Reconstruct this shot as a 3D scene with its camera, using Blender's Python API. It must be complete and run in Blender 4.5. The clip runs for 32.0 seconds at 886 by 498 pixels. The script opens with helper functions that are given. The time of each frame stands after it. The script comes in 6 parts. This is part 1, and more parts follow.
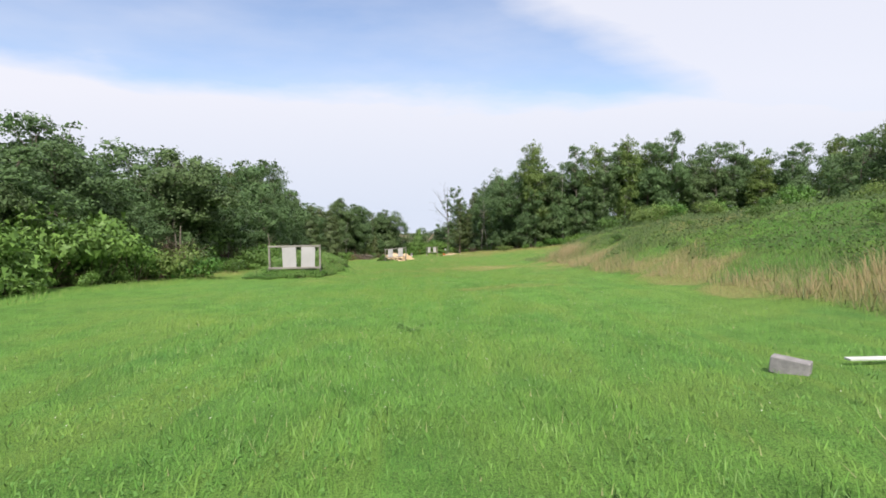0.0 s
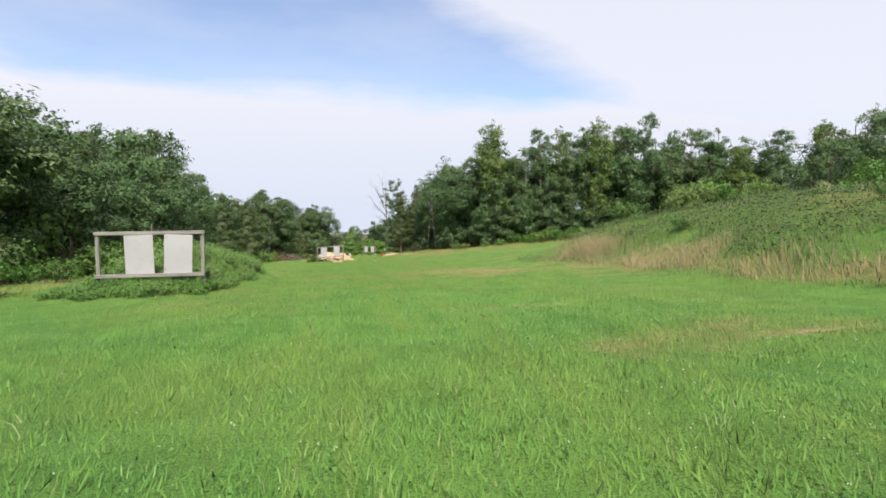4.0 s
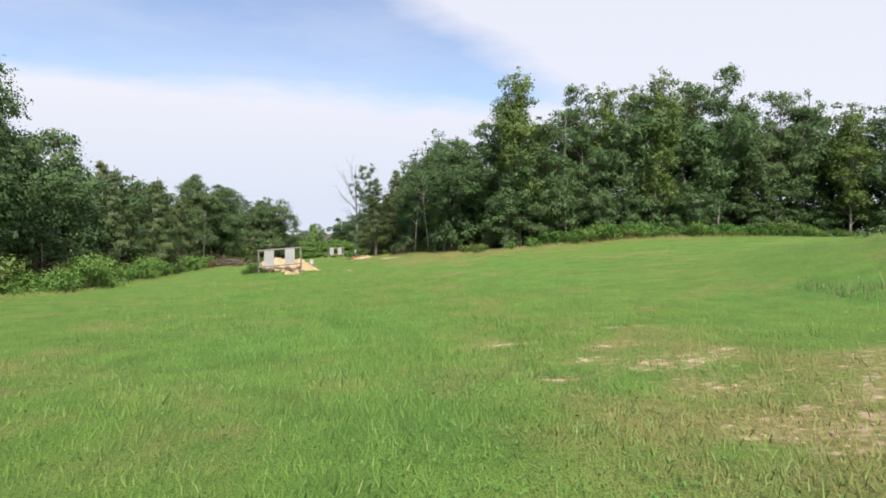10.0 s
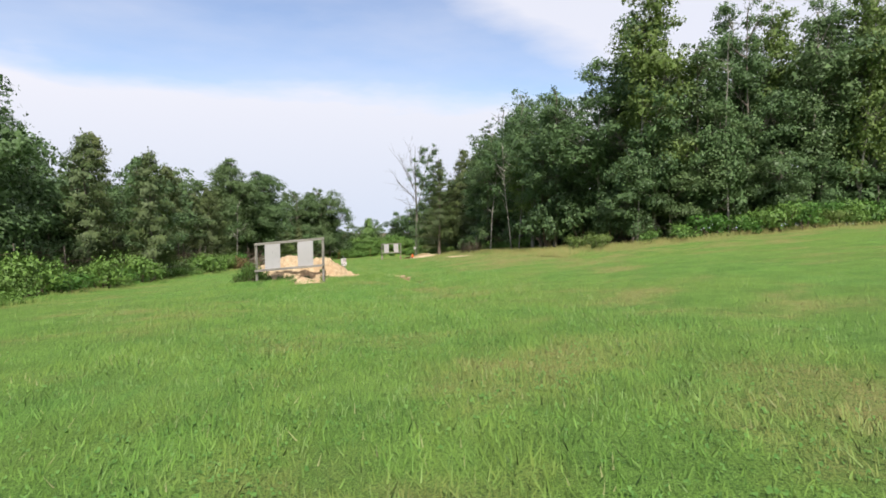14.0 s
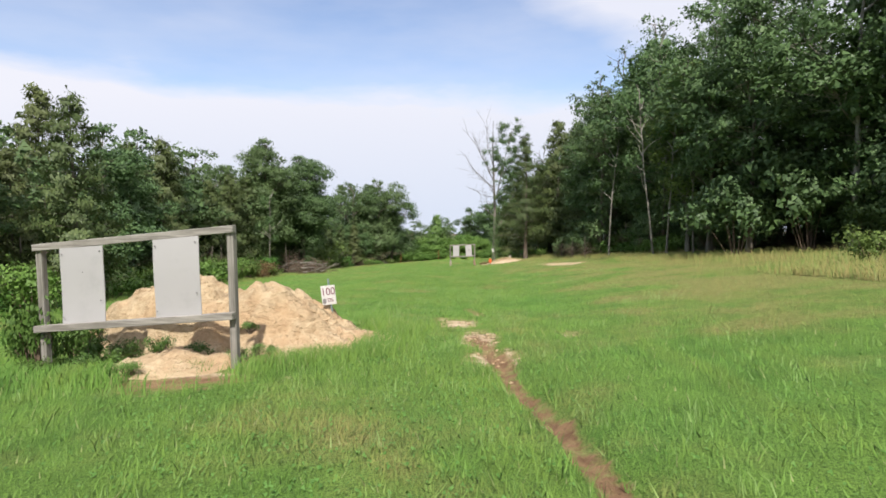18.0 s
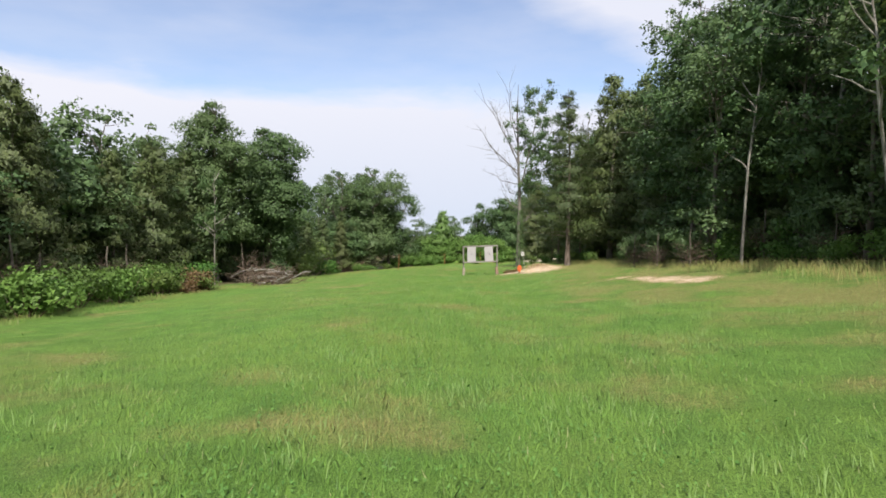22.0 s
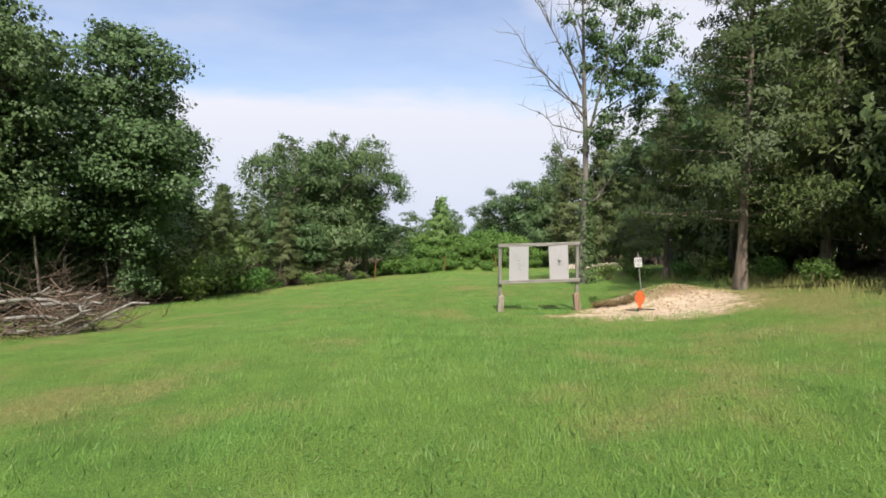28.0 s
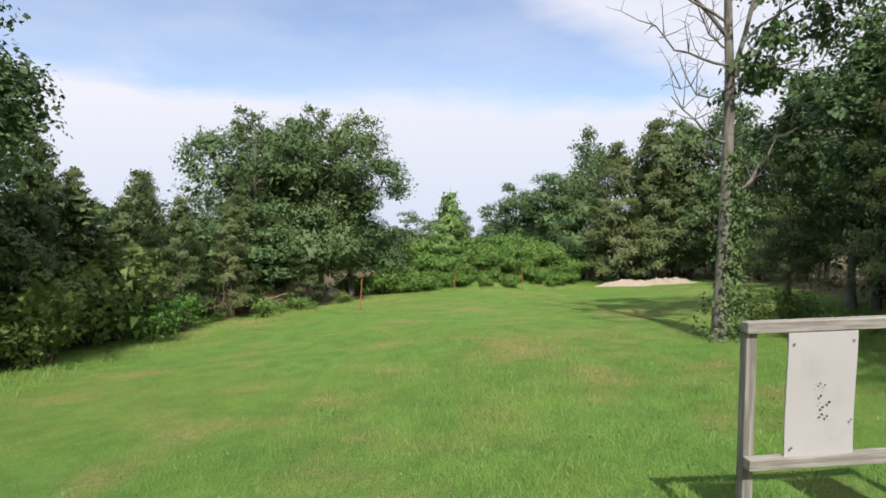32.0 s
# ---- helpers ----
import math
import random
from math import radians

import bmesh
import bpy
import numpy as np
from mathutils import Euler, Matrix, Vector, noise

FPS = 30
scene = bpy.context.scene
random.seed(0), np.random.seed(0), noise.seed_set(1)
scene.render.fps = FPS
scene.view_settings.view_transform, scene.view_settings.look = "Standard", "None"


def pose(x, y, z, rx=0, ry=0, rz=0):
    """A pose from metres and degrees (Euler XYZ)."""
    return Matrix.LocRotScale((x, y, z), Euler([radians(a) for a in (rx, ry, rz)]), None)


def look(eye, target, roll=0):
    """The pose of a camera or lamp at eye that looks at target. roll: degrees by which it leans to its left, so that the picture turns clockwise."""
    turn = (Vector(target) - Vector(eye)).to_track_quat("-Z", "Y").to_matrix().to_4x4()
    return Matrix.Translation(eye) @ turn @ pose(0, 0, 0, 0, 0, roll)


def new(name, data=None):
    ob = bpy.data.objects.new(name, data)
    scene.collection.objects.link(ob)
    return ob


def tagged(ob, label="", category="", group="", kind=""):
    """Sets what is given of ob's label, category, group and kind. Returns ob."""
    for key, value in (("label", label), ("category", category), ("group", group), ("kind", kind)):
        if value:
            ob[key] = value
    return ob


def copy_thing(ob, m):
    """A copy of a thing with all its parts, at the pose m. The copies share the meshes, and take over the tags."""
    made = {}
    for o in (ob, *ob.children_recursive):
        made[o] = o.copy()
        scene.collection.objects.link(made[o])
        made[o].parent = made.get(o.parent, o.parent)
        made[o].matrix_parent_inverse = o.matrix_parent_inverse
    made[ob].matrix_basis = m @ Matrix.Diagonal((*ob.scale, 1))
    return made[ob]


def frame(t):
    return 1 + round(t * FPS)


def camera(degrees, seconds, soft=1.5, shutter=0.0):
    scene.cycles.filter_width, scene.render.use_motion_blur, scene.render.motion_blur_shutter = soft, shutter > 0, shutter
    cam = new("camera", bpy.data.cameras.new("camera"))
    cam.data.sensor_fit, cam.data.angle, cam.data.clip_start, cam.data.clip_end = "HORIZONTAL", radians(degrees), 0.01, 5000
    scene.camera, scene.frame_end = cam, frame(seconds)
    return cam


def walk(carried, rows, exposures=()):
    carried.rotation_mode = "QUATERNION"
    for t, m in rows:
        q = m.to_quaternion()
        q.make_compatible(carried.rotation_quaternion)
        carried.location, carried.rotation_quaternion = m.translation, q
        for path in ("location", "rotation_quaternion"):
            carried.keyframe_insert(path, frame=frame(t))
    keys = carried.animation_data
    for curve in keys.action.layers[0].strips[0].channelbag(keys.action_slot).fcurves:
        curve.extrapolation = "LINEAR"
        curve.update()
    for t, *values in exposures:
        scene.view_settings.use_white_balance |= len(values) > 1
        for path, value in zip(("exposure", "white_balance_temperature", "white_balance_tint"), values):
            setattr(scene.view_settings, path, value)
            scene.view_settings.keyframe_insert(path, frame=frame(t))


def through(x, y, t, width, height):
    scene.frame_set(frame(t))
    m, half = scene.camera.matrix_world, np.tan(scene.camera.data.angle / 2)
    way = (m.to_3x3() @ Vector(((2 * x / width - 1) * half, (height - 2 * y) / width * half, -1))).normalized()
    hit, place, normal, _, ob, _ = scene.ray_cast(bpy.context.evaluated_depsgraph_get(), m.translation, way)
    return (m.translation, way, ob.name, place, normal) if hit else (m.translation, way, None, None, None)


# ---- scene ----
cam = camera(76.8, 32.0, soft=1.7)
METRES, EYE, TILT, LEAN, TURN = 112.0, 1.4, 0.0, 0.0, 0.0
ROWS = [
    (0.0, 0.0, 0.0, 0.0, -0.02, -3.96, 0.29),
    (0.5, -0.0028, 0.0136, -0.001, -4.27, -3.93, 0.05),
    (1.0, -0.0057, 0.0277, -0.0021, -5.99, -3.9, -0.05),
    (1.5, -0.0081, 0.0417, -0.0037, -6.46, -3.87, -0.07),
    (2.0, -0.0099, 0.0558, -0.005, -6.89, -3.86, -0.07),
    (2.5, -0.0114, 0.0702, -0.0064, -7.07, -3.86, -0.08),
    (3.0, -0.013, 0.0846, -0.0079, -7.18, -3.87, -0.08),
    (3.5, -0.0146, 0.0993, -0.0094, -7.24, -3.86, -0.08),
    (5.5, -0.0202, 0.1624, -0.0131, -6.9, -3.96, -0.18),
    (6.0, -0.021, 0.1785, -0.0138, -6.65, -3.94, -0.16),
    (6.5, -0.0218, 0.1944, -0.0148, -6.96, -3.96, -0.18),
    (7.0, -0.0225, 0.21, -0.0161, -6.94, -3.98, -0.1),
    (7.5, -0.0227, 0.2256, -0.0171, -6.65, -3.99, -0.14),
    (8.0, -0.0232, 0.2416, -0.0179, -6.58, -3.99, -0.13),
    (8.5, -0.0239, 0.2581, -0.0186, -7.56, -3.98, -0.19),
    (9.0, -0.0244, 0.2749, -0.0195, -9.91, -3.95, -0.31),
    (9.5, -0.0245, 0.2922, -0.0206, -10.75, -3.89, -0.34),
    (10.0, -0.0246, 0.3094, -0.0217, -11.15, -3.83, -0.3),
    (10.5, -0.0246, 0.3262, -0.0233, -11.52, -3.78, -0.28),
    (11.0, -0.024, 0.3426, -0.0248, -11.7, -3.79, -0.25),
    (11.5, -0.0232, 0.3592, -0.0263, -11.9, -3.8, -0.28),
    (12.0, -0.0223, 0.3759, -0.0278, -11.99, -3.8, -0.29),
    (12.5, -0.0214, 0.3926, -0.0295, -11.92, -3.83, -0.28),
    (13.0, -0.0205, 0.4096, -0.0308, -11.84, -3.86, -0.25),
    (13.5, -0.0192, 0.427, -0.032, -10.8, -3.92, -0.14),
    (14.0, -0.0177, 0.4451, -0.0332, -5.01, -3.98, 0.25),
    (14.5, -0.0165, 0.4636, -0.0343, 0.4, -3.99, 0.62),
    (15.0, -0.0159, 0.4822, -0.0354, 4.51, -3.94, 0.91),
    (15.5, -0.0157, 0.4999, -0.0362, 2.47, -3.94, 0.73),
    (17.5, -0.0167, 0.5701, -0.0409, 2.42, -3.93, 0.51),
    (18.0, -0.0173, 0.5883, -0.0415, 2.41, -3.85, 0.52),
    (18.5, -0.0185, 0.606, -0.0418, 2.34, -3.81, 0.51),
    (19.0, -0.0199, 0.6232, -0.0425, 2.34, -3.76, 0.45),
    (19.5, -0.0212, 0.6401, -0.0438, 2.41, -3.71, 0.43),
    (20.0, -0.0223, 0.6565, -0.0456, 2.5, -3.68, 0.41),
    (20.5, -0.0232, 0.6728, -0.047, 2.59, -3.64, 0.37),
    (21.0, -0.0243, 0.6869, -0.0475, 2.66, -3.62, 0.37),
    (21.5, -0.0257, 0.702, -0.0488, 2.7, -3.62, 0.36),
    (22.0, -0.027, 0.7175, -0.05, 2.78, -3.61, 0.34),
    (22.5, -0.0283, 0.733, -0.051, 2.87, -3.6, 0.29),
    (23.0, -0.0295, 0.7488, -0.0516, 2.39, -3.6, 0.27),
    (23.5, -0.0305, 0.7649, -0.052, 2.25, -3.59, 0.25),
    (24.0, -0.0317, 0.7809, -0.0526, 2.17, -3.57, 0.17),
    (24.5, -0.0327, 0.7969, -0.0532, 2.2, -3.56, 0.19),
    (25.0, -0.0333, 0.8131, -0.0539, 2.27, -3.58, 0.19),
    (25.5, -0.0337, 0.8295, -0.0551, 2.31, -3.57, 0.17),
    (27.5, -0.0388, 0.895, -0.0608, 2.21, -3.57, 0.2),
    (28.0, -0.0402, 0.9106, -0.0618, 2.24, -3.57, 0.21),
    (28.5, -0.0416, 0.9256, -0.0624, 2.24, -3.55, 0.23),
    (29.0, -0.0426, 0.9404, -0.0622, 2.25, -3.58, 0.22),
    (29.5, -0.0436, 0.9549, -0.0624, 2.25, -3.56, 0.2),
    (30.0, -0.0448, 0.969, -0.0623, 2.2, -3.55, 0.21),
    (30.5, -0.0463, 0.9822, -0.062, 2.18, -3.51, 0.21),
    (31.0, -0.0479, 0.9947, -0.0618, 2.16, -3.51, 0.19),
    (31.5, -0.0495, 1.0057, -0.0619, 2.15, -3.51, 0.19),
    (32.0, -0.0511, 1.0163, -0.0621, 2.15, -3.51, 0.19),
]
walk(cam, [(t, pose(0, 0, EYE, TILT, LEAN, TURN) @ pose(METRES * x, METRES * y, METRES * z, 90 + pitch, roll, yaw)) for t, x, y, z, yaw, pitch, roll in ROWS])

# ---- sky and sun ----
SUN_TO = Vector((0.05, -0.63, 0.78)).normalized()
sun = new("sun", bpy.data.lights.new("sun", "SUN"))
sun.data.energy, sun.data.angle, sun.data.color = 3.9, radians(0.9), (1.0, 0.95, 0.87)
sun.matrix_world = look(SUN_TO * 60, (0, 0, 0))
world = bpy.data.worlds.new("world")
scene.world = world
world.use_nodes = True


def make_sky(tree):
    n, ln = tree.nodes, tree.links
    n.clear()

    def math_node(op, a, b=None, clamp=False):
        m = n.new("ShaderNodeMath")
        m.operation, m.use_clamp = op, clamp
        for i, v in enumerate((a, b)):
            if v is None:
                continue
            if isinstance(v, (int, float)):
                m.inputs[i].default_value = v
            else:
                ln.new(v, m.inputs[i])
        return m.outputs[0]

    sky = n.new("ShaderNodeTexSky")
    sky.sky_type, sky.sun_disc = "NISHITA", False
    sky.sun_elevation, sky.sun_rotation = math.asin(SUN_TO.z), math.atan2(SUN_TO.x, SUN_TO.y)
    sky.air_density, sky.dust_density, sky.ozone_density = 1.0, 0.6, 1.0
    tc = n.new("ShaderNodeTexCoord")
    sep = n.new("ShaderNodeSeparateXYZ")
    ln.new(tc.outputs["Generated"], sep.inputs[0])
    depth = math_node("MAXIMUM", sep.outputs[1], 0.15)
    u = math_node("DIVIDE", sep.outputs[0], depth)
    e = math_node("DIVIDE", sep.outputs[2], depth)
    stretch = n.new("ShaderNodeMapping")
    stretch.inputs["Scale"].default_value = (1.6, 1.6, 6.0)
    ln.new(tc.outputs["Generated"], stretch.inputs[0])
    wisps = n.new("ShaderNodeTexNoise")
    wisps.inputs["Scale"].default_value, wisps.inputs["Detail"].default_value, wisps.inputs["Roughness"].default_value = 2.2, 7.0, 0.55
    ln.new(stretch.outputs[0], wisps.inputs["Vector"])
    fine = math_node("SUBTRACT", wisps.outputs["Fac"], 0.5)
    # low bank: white below its upper edge
    left_lift = math_node("MULTIPLY", math_node("MAXIMUM", math_node("SUBTRACT", -0.3, u), 0.0), 0.16)
    edge = math_node("ADD", math_node("ADD", 0.205, left_lift), math_node("MULTIPLY", fine, 0.16))
    bank = math_node("MULTIPLY_ADD", math_node("SUBTRACT", edge, e), 16.0, True)
    bank.node.inputs[2].default_value = 0.45
    # sheet of high cloud on the right
    side = math_node("SUBTRACT", math_node("ADD", u, math_node("MULTIPLY", e, 1.75)), 0.70)
    side = math_node("ADD", side, math_node("MULTIPLY", fine, 0.35))
    sheet = math_node("MULTIPLY_ADD", side, 5.0, True)
    sheet.node.inputs[2].default_value = 0.15
    veil = math_node("MULTIPLY_ADD", fine, 0.7, True)
    veil.node.inputs[2].default_value = 0.20
    cover = math_node("MAXIMUM", math_node("MAXIMUM", bank, math_node("MULTIPLY", sheet, 0.9)), veil)
    low = n.new("ShaderNodeMapRange")
    low.inputs["From Min"].default_value, low.inputs["From Max"].default_value = 0.0, 0.22
    ln.new(e, low.inputs["Value"])
    cloud = n.new("ShaderNodeMix")
    cloud.data_type = "RGBA"
    cloud.inputs["A"].default_value = (0.72, 0.78, 0.92, 1)
    cloud.inputs["B"].default_value = (0.87, 0.875, 0.965, 1)
    ln.new(low.outputs[0], cloud.inputs["Factor"])
    clear, white = n.new("ShaderNodeBackground"), n.new("ShaderNodeBackground")
    tint = n.new("ShaderNodeMix")
    tint.data_type, tint.blend_type = "RGBA", "MULTIPLY"
    tint.inputs["Factor"].default_value = 1.0
    tint.inputs["B"].default_value = (1.03, 0.99, 1.05, 1)
    ln.new(sky.outputs[0], tint.inputs["A"])
    ln.new(tint.outputs["Result"], clear.inputs["Color"])
    clear.inputs["Strength"].default_value = 0.109
    ln.new(cloud.outputs["Result"], white.inputs["Color"])
    white.inputs["Strength"].default_value = 0.65
    mix, out = n.new("ShaderNodeMixShader"), n.new("ShaderNodeOutputWorld")
    ln.new(cover, mix.inputs[0])
    ln.new(clear.outputs[0], mix.inputs[1])
    ln.new(white.outputs[0], mix.inputs[2])
    ln.new(mix.outputs[0], out.inputs[0])


make_sky(world.node_tree)
scene.view_settings.exposure = 0.65


# ---- the lie of the land ----
def step(a, b, v):
    t = np.clip((np.asarray(v, float) - a) / (b - a), 0, 1)
    return t * t * (3 - 2 * t)


LEFT_Y = [-60, 15, 30, 50, 68, 80, 98, 108, 118, 132, 142, 148, 155, 170]
LEFT_X = [-12, -12.5, -13.0, -13.2, -15.6, -17.0, -18.0, -18.6, -17.4, -16.6, -14.6, -11.5, -9.5, -8]
# height of the wood's outline along the meadow's left side
CREST_Y = [0, 26, 35, 45, 52, 57, 62, 66, 70, 73, 79, 85, 91, 97, 103, 108, 117, 121, 124, 128, 133, 136, 138, 143, 147, 155]
CREST_H = [7.0, 7.4, 8.4, 9.3, 8.9, 9.5, 11.4, 12.2, 11.4, 9.6, 10.0, 9.2, 9.6, 10.0, 9.4, 9.9, 9.7, 9.8, 11.0, 11.5, 11.0, 7.0, 6.0, 6.0, 6.5, 7.0]


def left_edge(y):
    return np.interp(y, LEFT_Y, LEFT_X)


def in_wood(x, y):
    """1 on the leaf litter under the trees, 0 in the open."""
    right = np.interp(y, [81, 84, 90, 105, 118, 128, 136, 150], [14, 10.6, 8.8, 6.9, 5.4, 4.4, 7.0, 11.0])
    m = 1 - step(0.0, 2.5, x - left_edge(y) + 3.0)
    m = np.maximum(m, step(0.3, 2.5, x - right) * step(80.5, 83.5, y + 0.9 * np.clip(x - 42, 0, 60)))
    return np.maximum(m, step(160, 164, y))


def on_bank(x, y):
    return step(7.2, 8.6, x) * (1 - step(30, 34, x)) * (1 - step(44, 52, y - 0.2 * (x - 8))) * step(-20, -5, y)


def land(x, y):
    x, y = np.asarray(x, float), np.asarray(y, float)
    z = -0.0707 * np.clip(y, -40, 156) - 0.03 * np.clip(y - 156, 0, 60) - 0.09 * np.clip(y - 216, 0, 1200)
    rise = np.interp(y, [0, 30, 60, 90, 125, 150], [0.03, 0.035, 0.085, 0.12, 0.13, 0.05])
    z = z + rise * np.log1p(np.exp(np.clip((x + 1.0) * 1.5, -30, 60))) / 1.5 * (1 - 0.6 * step(12, 50, x))
    # grown-over bank on the right of the first half
    bank = (2.3 + 0.7 * step(12, 26, x)) * step(5.8, 13.5, x + 0.5 * np.sin(y * 0.31)) * (1 - step(35, 57, y - 0.2 * (x - 8)))
    bank = bank + 0.16 * np.sin(x * 0.9 + 1.1 * np.sin(y * 0.33)) * np.sin(y * 0.55 + 0.7 * np.sin(x * 0.6)) * step(0.3, 1.6, bank)
    z = z + bank
    # weedy heap behind the first target stand
    z = z + 1.0 * np.exp(-(((x + 7.5) / 2.1) ** 2 + ((y - 31.8) / 3.5) ** 2) ** 1.5) * (1 + 0.12 * np.sin(x * 2.1) * np.sin(y * 1.4))
    z = z - 0.055 * np.log1p(np.exp(np.clip(-(x + 5.0) * 1.5, -30, 40))) / 1.5 * step(48, 72, y) * (1 - 0.6 * step(14, 30, -x))
    # vine-grown bank across the end
    z = z + 2.3 * step(-12, -8.5, x) * (1 - step(0.0, 3.5, x)) * np.exp(-((y - 157.5) / 2.2) ** 2)
    # low spoil beside the last stand
    z = z + 0.42 * np.exp(-((x - 1.5) / 1.4) ** 2 - ((y - 118.9) / 0.9) ** 2)
    # ruts and humps
    z = z + 0.035 * np.sin(x * 1.3 + 0.5 * np.sin(y * 0.7)) * np.sin(y * 0.9 + 1) + 0.03 * np.sin(x * 0.45 + y * 0.37)
    z = z - 0.1 * np.exp(-((x + 1.02 + 0.145 * (y - 69.1)) / 0.16) ** 2) * step(65, 68, y) * (1 - step(73, 75, y))
    return z


def blob(x, y, cx, cy, rx, ry):
    return np.clip(1.35 - np.hypot((x - cx) / rx, (y - cy) / ry), 0, 1)


def bare(x, y):
    """How bare the soil is, 0 to 1."""
    m = np.zeros(np.shape(x))
    for k, *c in ((0.85, 1.2, 40.4, 1.2, 0.6), (0.8, -0.4, 39.9, 0.7, 0.3), (0.8, 0.9, 39.3, 0.9, 0.6), (0.9, 0.9, 38.0, 1.3, 0.6), (0.85, 2.4, 38.6, 1.4, 0.8), (0.95, -0.4, 42.5, 0.9, 0.4), (0.9, 0.9, 41.6, 0.7, 0.35),
                  (0.75, -0.7, 41.4, 0.6, 0.3), (0.7, 0.7, 41.4, 0.6, 0.3), (0.8, 1.8, 42.7, 0.6, 0.25), (0.72, 1.0, 36.5, 1.8, 0.6), (0.75, 3.4, 39.5, 1.6, 1.0), (0.7, 2.4, 35.3, 1.4, 0.7), (0.75, -1.4, 35.2, 0.6, 0.3), (0.7, 0.5, 34.2, 0.8, 0.4),
                  (0.95, 1.0, 36.4, 0.9, 0.35), (1.0, 1.6, 36.0, 0.8, 0.3), (0.95, 2.0, 35.1, 0.9, 0.35), (0.95, 3.1, 37.4, 0.9, 0.45), (0.95, 3.8, 36.6, 0.9, 0.4), (0.9, 0.2, 34.3, 0.7, 0.25), (0.9, 0.6, 33.8, 0.7, 0.2), (0.9, 1.3, 34.3, 0.6, 0.25),
                  (0.9, 1.0, 38.1, 0.8, 0.35), (0.9, 1.9, 40.8, 0.6, 0.3), (0.85, 0.3, 40.7, 0.9, 0.3), (0.9, 1.7, 40.6, 0.7, 0.3), (0.85, 0.7, 41.8, 0.6, 0.25), (0.8, 2.9, 18.5, 0.9, 0.35), (0.75, 1.6, 18.2, 0.8, 0.3), (0.7, 4.5, 18.3, 1.0, 0.3), (0.7, 4.1, 36.6, 1.0, 0.5),
                  (0.62, 0.9, 22.6, 1.8, 1.1), (0.45, -1.4, 22.0, 0.5, 0.4), (0.5, 4.4, 26.5, 1.6, 0.6), (0.4, 2.5, 20.5, 1.5, 0.5), (0.6, 5.8, 30.0, 1.8, 0.7)):
        m = np.maximum(m, 0.84 * k * blob(x, y, *c))
    for c in ((-2.1, 76.4, 0.45, 0.8), (-1.75, 74.4, 0.35, 0.9), (-1.6, 73.0, 0.4, 0.6), (-0.3, 74.6, 0.25, 0.3), (-2.45, 77.0, 0.2, 0.3), (-5.3, 72.2, 0.9, 0.5),
              (2.8, 102.2, 0.6, 0.6), (3.3, 100.8, 0.6, 0.8), (3.7, 99.7, 0.9, 1.0), (4.2, 98.5, 0.9, 0.9)):
        m = np.maximum(m, 1.25 * blob(x, y, *c))
    for c in ((0.6, 116.5, 2.6, 1.65), (1.7, 117.6, 1.9, 1.4), (-1.2, 117.2, 1.25, 0.6), (-0.2, 118.0, 1.2, 0.8), (0.3, 119.3, 0.8, 0.9), (1.5, 120.6, 0.9, 0.8)):
        m = np.maximum(m, 1.4 * blob(x, y, *c))
    return np.maximum(m, 1.15 * ruts(x, y))


def ruts(x, y):
    """Reddish wheel rut and scrapes, 0 to 1."""
    rut = np.clip(1.5 * np.exp(-((x + 1.02 + 0.145 * (y - 69.1) + 0.05 * np.sin(y * 2.3)) / 0.12) ** 2), 0, 1) * step(66, 68, y) * (1 - step(74.0, 75.2, y))
    rut = np.maximum(rut, np.clip(1.4 * np.exp(-((x + 1.8 + 0.2 * (y - 78.5)) / 0.14) ** 2), 0, 1) * step(77.2, 78.0, y) * (1 - step(79.0, 80.0, y)))
    spoil = 0.5 * blob(x, y, 1.3, 118.6, 1.5, 0.8)
    rut = np.maximum(rut, 0.8 * blob(x, y, -0.5, 9.9, 0.3, 0.2))
    return np.maximum(np.maximum(rut, spoil), 0.85 * blob(x, y, -5.2, 71.9, 1.3, 0.5))


